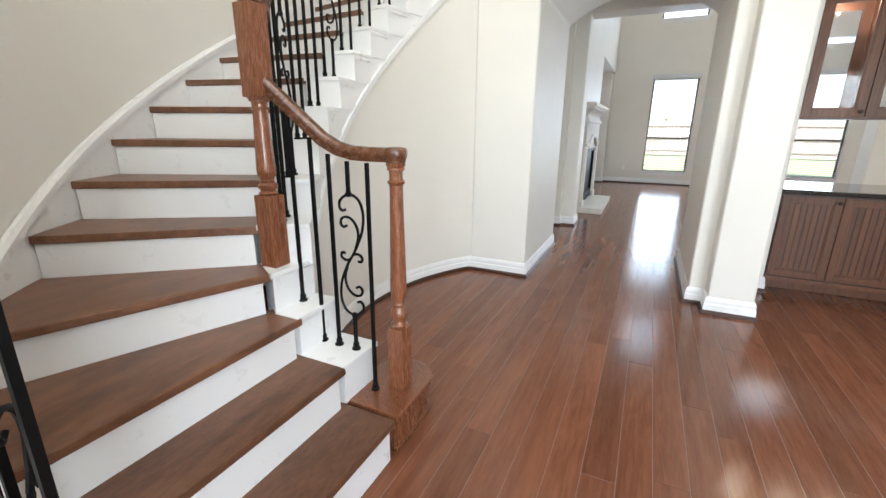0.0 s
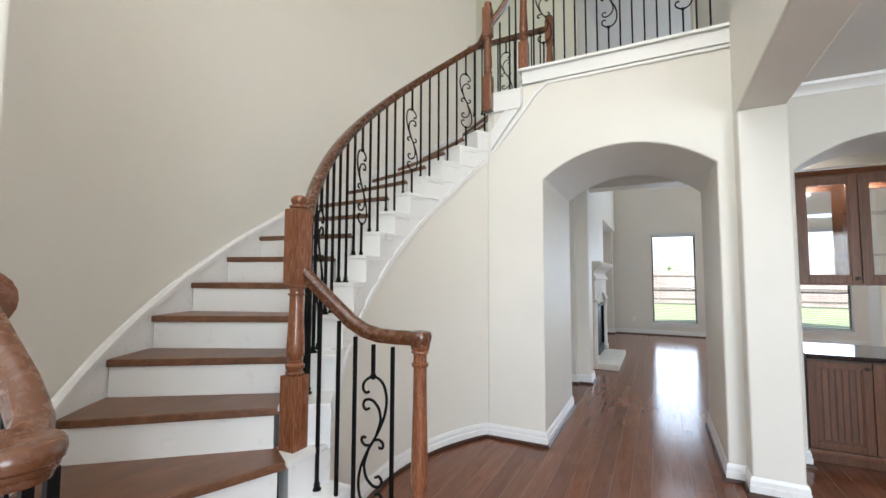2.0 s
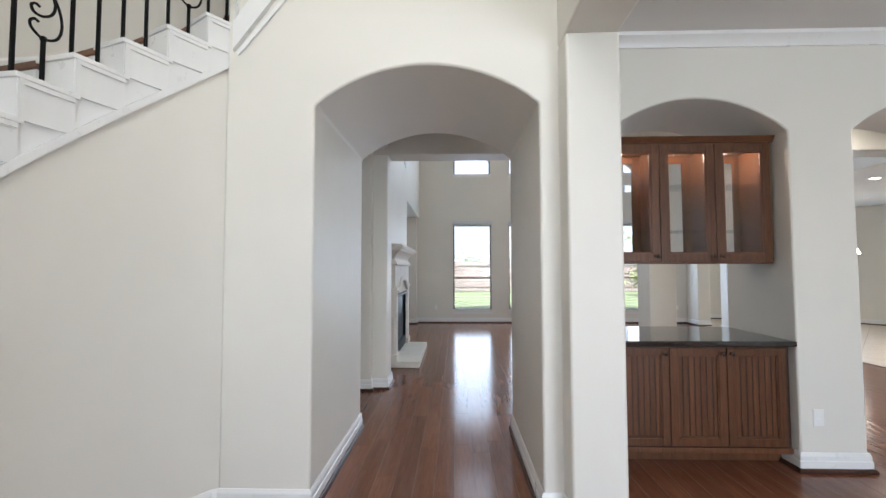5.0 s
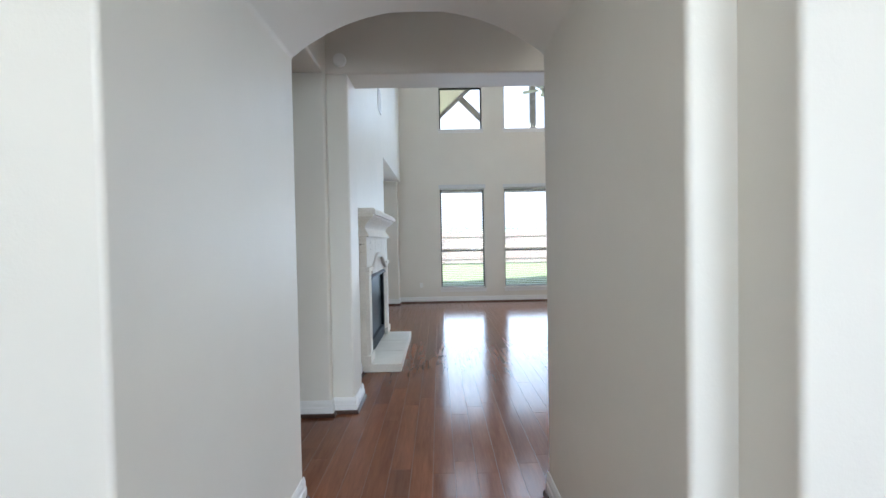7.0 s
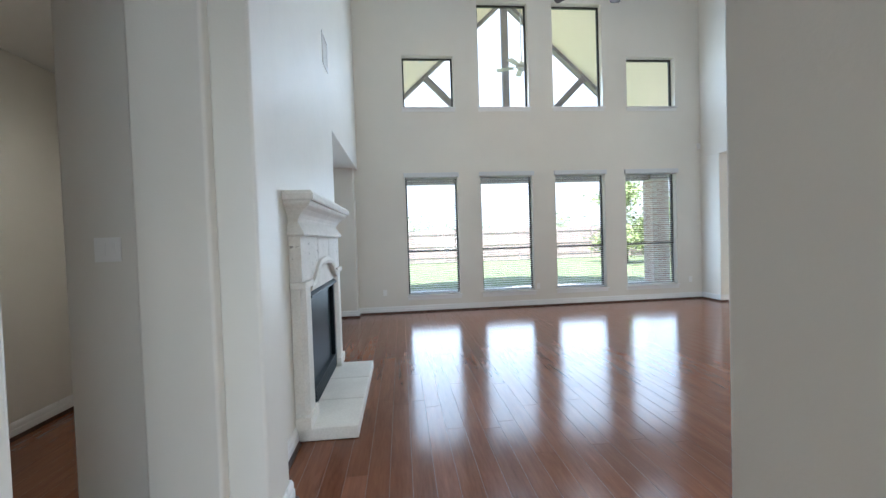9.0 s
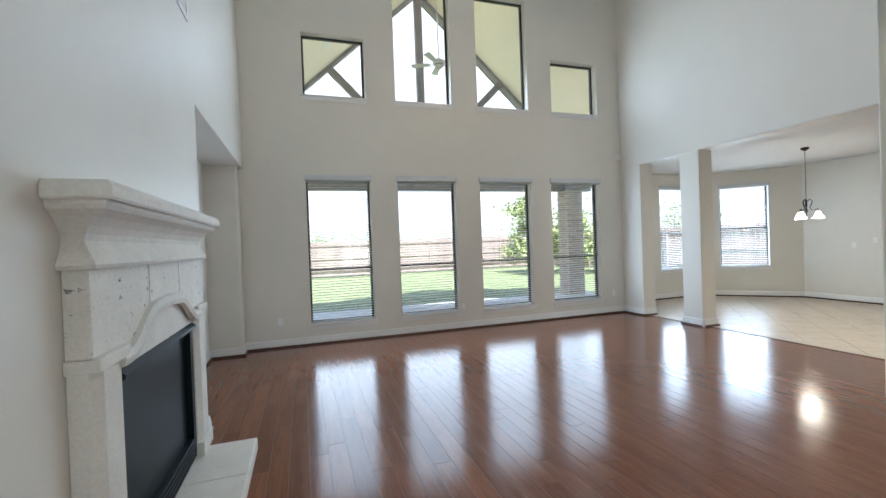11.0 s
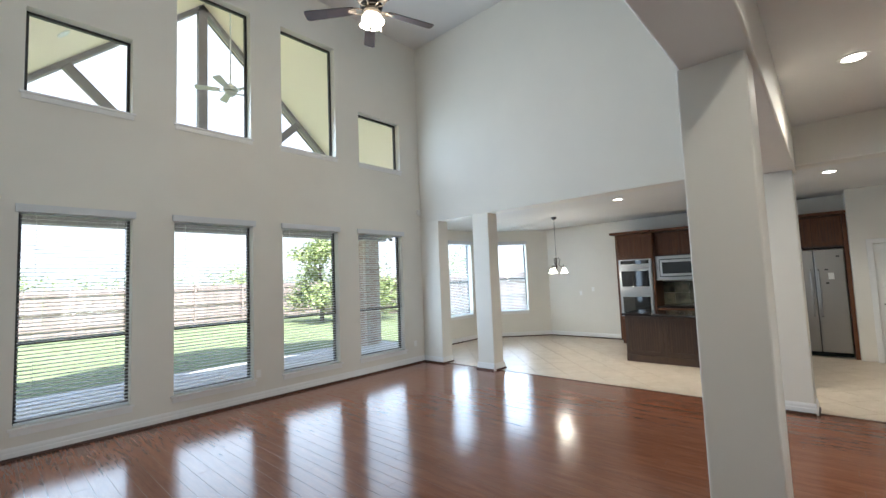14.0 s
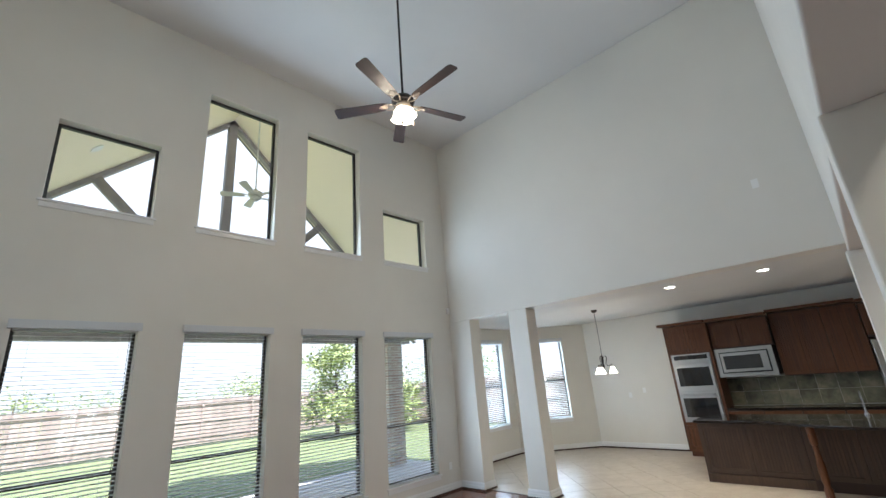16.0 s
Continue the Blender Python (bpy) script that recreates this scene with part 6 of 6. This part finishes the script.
def tree(name, x, y, height, spread_r, leaves, seed, label, low=0.3):
    r = random.Random(seed)
    root = thing(name, (x, y, -0.15), label, "shrub" if low < 0.2 else "tree")
    b = bmesh.new()
    tube(b, [(x, y, -0.2), (x + 0.05, y, height * 0.3), (x - 0.04, y + 0.05, height * 0.6), (x, y, height * 0.9)], [0.05 * height ** 0.6, 0.04 * height ** 0.6, 0.02 * height ** 0.6, 0.008], 8)
    tips = []
    for k in range(11):
        a, up = r.uniform(0, math.tau), r.uniform(low, 0.85)
        reach = spread_r * r.uniform(0.5, 1.0) * (1.1 - 0.5 * up)
        p0 = Vector((x, y, height * up * 0.8))
        p2 = p0 + Vector((math.cos(a) * reach, math.sin(a) * reach, height * r.uniform(0.05, 0.22)))
        tube(b, [p0, (p0 + p2) / 2 + Vector((0, 0, 0.1)), p2], [0.03, 0.02, 0.006], 5)
        tips.append(p2)
    part("trunk", b, BARK, root, "branching trunk")
    b = bmesh.new()
    tips += [Vector((x, y, height * 0.9))]
    for _ in range(leaves):
        c = r.choice(tips)
        d = Vector((r.gauss(0, 1), r.gauss(0, 1), r.gauss(0, 0.8))) * (spread_r * 0.23)
        p = c + d
        p.z = max(p.z, 0.02)
        s = r.uniform(0.05, 0.12) * (1 + height * 0.05)
        u = Vector((r.gauss(0, 1), r.gauss(0, 1), r.gauss(0, 0.6))).normalized()
        w = u.orthogonal().normalized()
        w.rotate(Matrix.Rotation(r.uniform(0, 6), 3, u))
        vs = [b.verts.new(p - u * s), b.verts.new(p + w * s * 0.45), b.verts.new(p + u * s), b.verts.new(p - w * s * 0.45)]
        b.faces.new(vs)
    cr = part("crown", b, LEAF, root, "loose green leaf crown")
    return root


tree("shrub", 11.6, 25.4, 4.1, 1.5, 4200, 3, "tall loose green shrub near the fence", 0.1)
tree("shrub", 13.4, 24.2, 3.0, 1.6, 3200, 5, "rounded green shrub near the fence", 0.1)
for i, (x, y, h, s) in enumerate(((1.5, 48, 3.7, 2.8), (-4, 52, 3.3, 3.2), (6.5, 50, 3.2, 3.0), (11.5, 52, 3.4, 3.2), (16.5, 47, 3.6, 3.2), (22, 44, 3.6, 3.4), (29, 37, 4.0, 3.4), (23, 27, 4.2, 2.8))):
    tree("tree", x, y, h * 0.92, s, 1500, 20 + i, "distant leafy green tree beyond the fence", 0.25)

# foyer chandelier, high over the entrance, seen only in reflections
ch = thing("chandelier", (0.1, 0.6, 4.4), "dark metal foyer chandelier with white glass shades", "chandelier")
bm = bmesh.new()
tube(bm, [(0.1, 0.6, 4.5), (0.1, 0.6, 6.59)], 0.01, 8)
part("rod", bm, BRASS, ch)
bm = bmesh.new()
lathe(bm, [(0.02, 4.3), (0.05, 4.36), (0.03, 4.45), (0.05, 4.55), (0.02, 4.65)], 0.1, 0.6, 14)
part("stem", bm, BRASS, ch, smooth=50)
for k in range(6):
    a = radians(60 * k)
    c, s_ = math.cos(a), math.sin(a)
    bm = bmesh.new()
    tube(bm, [(0.1 + c * r, 0.6 + s_ * r, z) for r, z in ((0.03, 4.45), (0.15, 4.36), (0.28, 4.38), (0.34, 4.46))], 0.01, 6)
    arm = part("arm", bm, BRASS, ch)
    bm = bmesh.new()
    lathe(bm, [(0.03, 4.46), (0.06, 4.5), (0.075, 4.56), (0.09, 4.6)], 0.1 + c * 0.34, 0.6 + s_ * 0.34, 14)
    part("shade", bm, LAMPGLASS, arm, "white glass shade", smooth=60)
lamp("chandelier_lamp", "POINT", pose(0.1, 0.6, 4.8), 32, (1.0, 0.94, 0.85), r=0.8)

# ---------------------------------------------------------------- floors
bm = bmesh.new()
box(bm, -3.2, 6.52, -2.4, 13.1, -0.12, -0.0012)
floor_wood = single("floor", bm, SUBFLOOR, "reddish brown hardwood plank floor with a glossy finish", "floor", kind="structure")
PLANK_W = 0.137
rng = random.Random(4)
plank_meshes, rest = {}, []


def plank_geometry(bm, x0, x1, y0, y1, z=0.0):
    c = 0.0008
    x0, x1, y0, y1 = x0 + 0.0016, x1 - 0.0016, y0 + 0.0006, y1 - 0.0006
    lo = [bm.verts.new(p) for p in ((x0, y0, z - 0.0012), (x1, y0, z - 0.0012), (x1, y1, z - 0.0012), (x0, y1, z - 0.0012))]
    hi = [bm.verts.new(p) for p in ((x0 + c, y0 + c, z), (x1 - c, y0 + c, z), (x1 - c, y1 - c, z), (x0 + c, y1 - c, z))]
    bm.faces.new(hi)
    for i in range(4):
        bm.faces.new((lo[i], lo[(i + 1) % 4], hi[(i + 1) % 4], hi[i]))


bm_rest = bmesh.new()
count = 0
x = -3.2 + 0.03
while x < 6.51:
    x1 = min(x + PLANK_W, 6.52)
    y = -2.4 - rng.random()
    while y < 13.0:
        length = rng.choice((0.75, 1.05, 1.35, 1.65, 1.95))
        y1 = min(y + length, 13.05)
        y0 = max(y, -2.4)
        if y1 - y0 > 0.05:
            if -1.1 < x < 1.7 and 1.0 < y0 < 9.5 and count < 300:
                key = (round(x1 - x, 3), round(y1 - y0, 3))
                if key not in plank_meshes:
                    b = bmesh.new()
                    plank_geometry(b, -key[0] / 2, key[0] / 2, -key[1] / 2, key[1] / 2)
                    plank_meshes[key] = mesh_of("plank", b, FLOOR)
                ob = new("plank", plank_meshes[key])
                ob.location = ((x + x1) / 2, (y0 + y1) / 2, 0)
                ob.parent = floor_wood
                count += 1
            else:
                plank_geometry(bm_rest, x, x1, y0, y1)
        y = y1
    x = x1
ob = part("plank_field", bm_rest, FLOOR, floor_wood)
ob["kind"] = "stuff"
bm = bmesh.new()
box(bm, 6.52, 11.4, 3.6, 14.3, -0.12, -0.004)
floor_tile = single("floor_kitchen", bm, GROUT, "beige stone tile floor laid diagonally in the kitchen", "floor", kind="structure")
TILE, tnt, tb = material("beige_tile", (0.5, 0.42, 0.32), 0.35)
col = ramp(tnt, grain_of(tnt, 5.0, detail=7, rough=0.65, wobble=True), [(0.3, (0.44, 0.36, 0.27)), (0.7, (0.58, 0.5, 0.4))])
tnt.links.new(mix(tnt, 0.25, col, ramp(tnt, grain_of(tnt, 40.0, detail=4, wobble=True), [(0.3, (0.38, 0.31, 0.23)), (0.7, (0.6, 0.52, 0.42))])), tb.inputs["Base Color"])
bump(tnt, tb, grain_of(tnt, 18.0), 0.06, 0.004)


def clipped(poly, x_min, x_max, y_min, y_max):
    for axis, lim, sign in ((0, x_min, 1), (0, x_max, -1), (1, y_min, 1), (1, y_max, -1)):
        out = []
        for p, q in zip(poly, poly[1:] + poly[:1]):
            a, b = sign * (p[axis] - lim), sign * (q[axis] - lim)
            if a >= 0:
                out.append(p)
            if a * b < 0:
                f = a / (a - b)
                out.append((p[0] + (q[0] - p[0]) * f, p[1] + (q[1] - p[1]) * f))
        poly = out
        if len(poly) < 3:
            return []
    return poly


half = 0.455 / math.sqrt(2)
whole = None
for i in range(-20, 30):
    for j in range(-20, 40):
        cx, cy = 8.5 + i * half, 10.0 + j * half
        if (i + j) % 2 or not (6.1 < cx < 11.5 and 4.6 < cy < 14.3):
            continue
        g = half - 0.004
        p = clipped([(cx + g, cy), (cx, cy + g), (cx - g, cy), (cx, cy - g)], 6.545, 11.3, 4.6, 14.2)
        if not p:
            continue
        b = bmesh.new()
        inside = len(p) == 4 and 6.545 + g <= cx <= 11.3 - g
        if inside and whole:
            b.free()
            ob = new("tile", whole)
        else:
            prism(b, [(x - cx, y - cy) for x, y in p], -0.004, 0.0)
            ob = new("tile", mesh_of("tile", b, TILE))
            whole = ob.data if inside else whole
        ob.parent = floor_tile
        ob.location = (cx, cy, 0)
bm = bmesh.new()
box(bm, 6.505, 6.545, 5.5, 13.0, -0.01, 0.006)
single("threshold", bm, SHOE, "dark strip between wood and tile floors", "threshold", kind="structure", bevel=0.003)
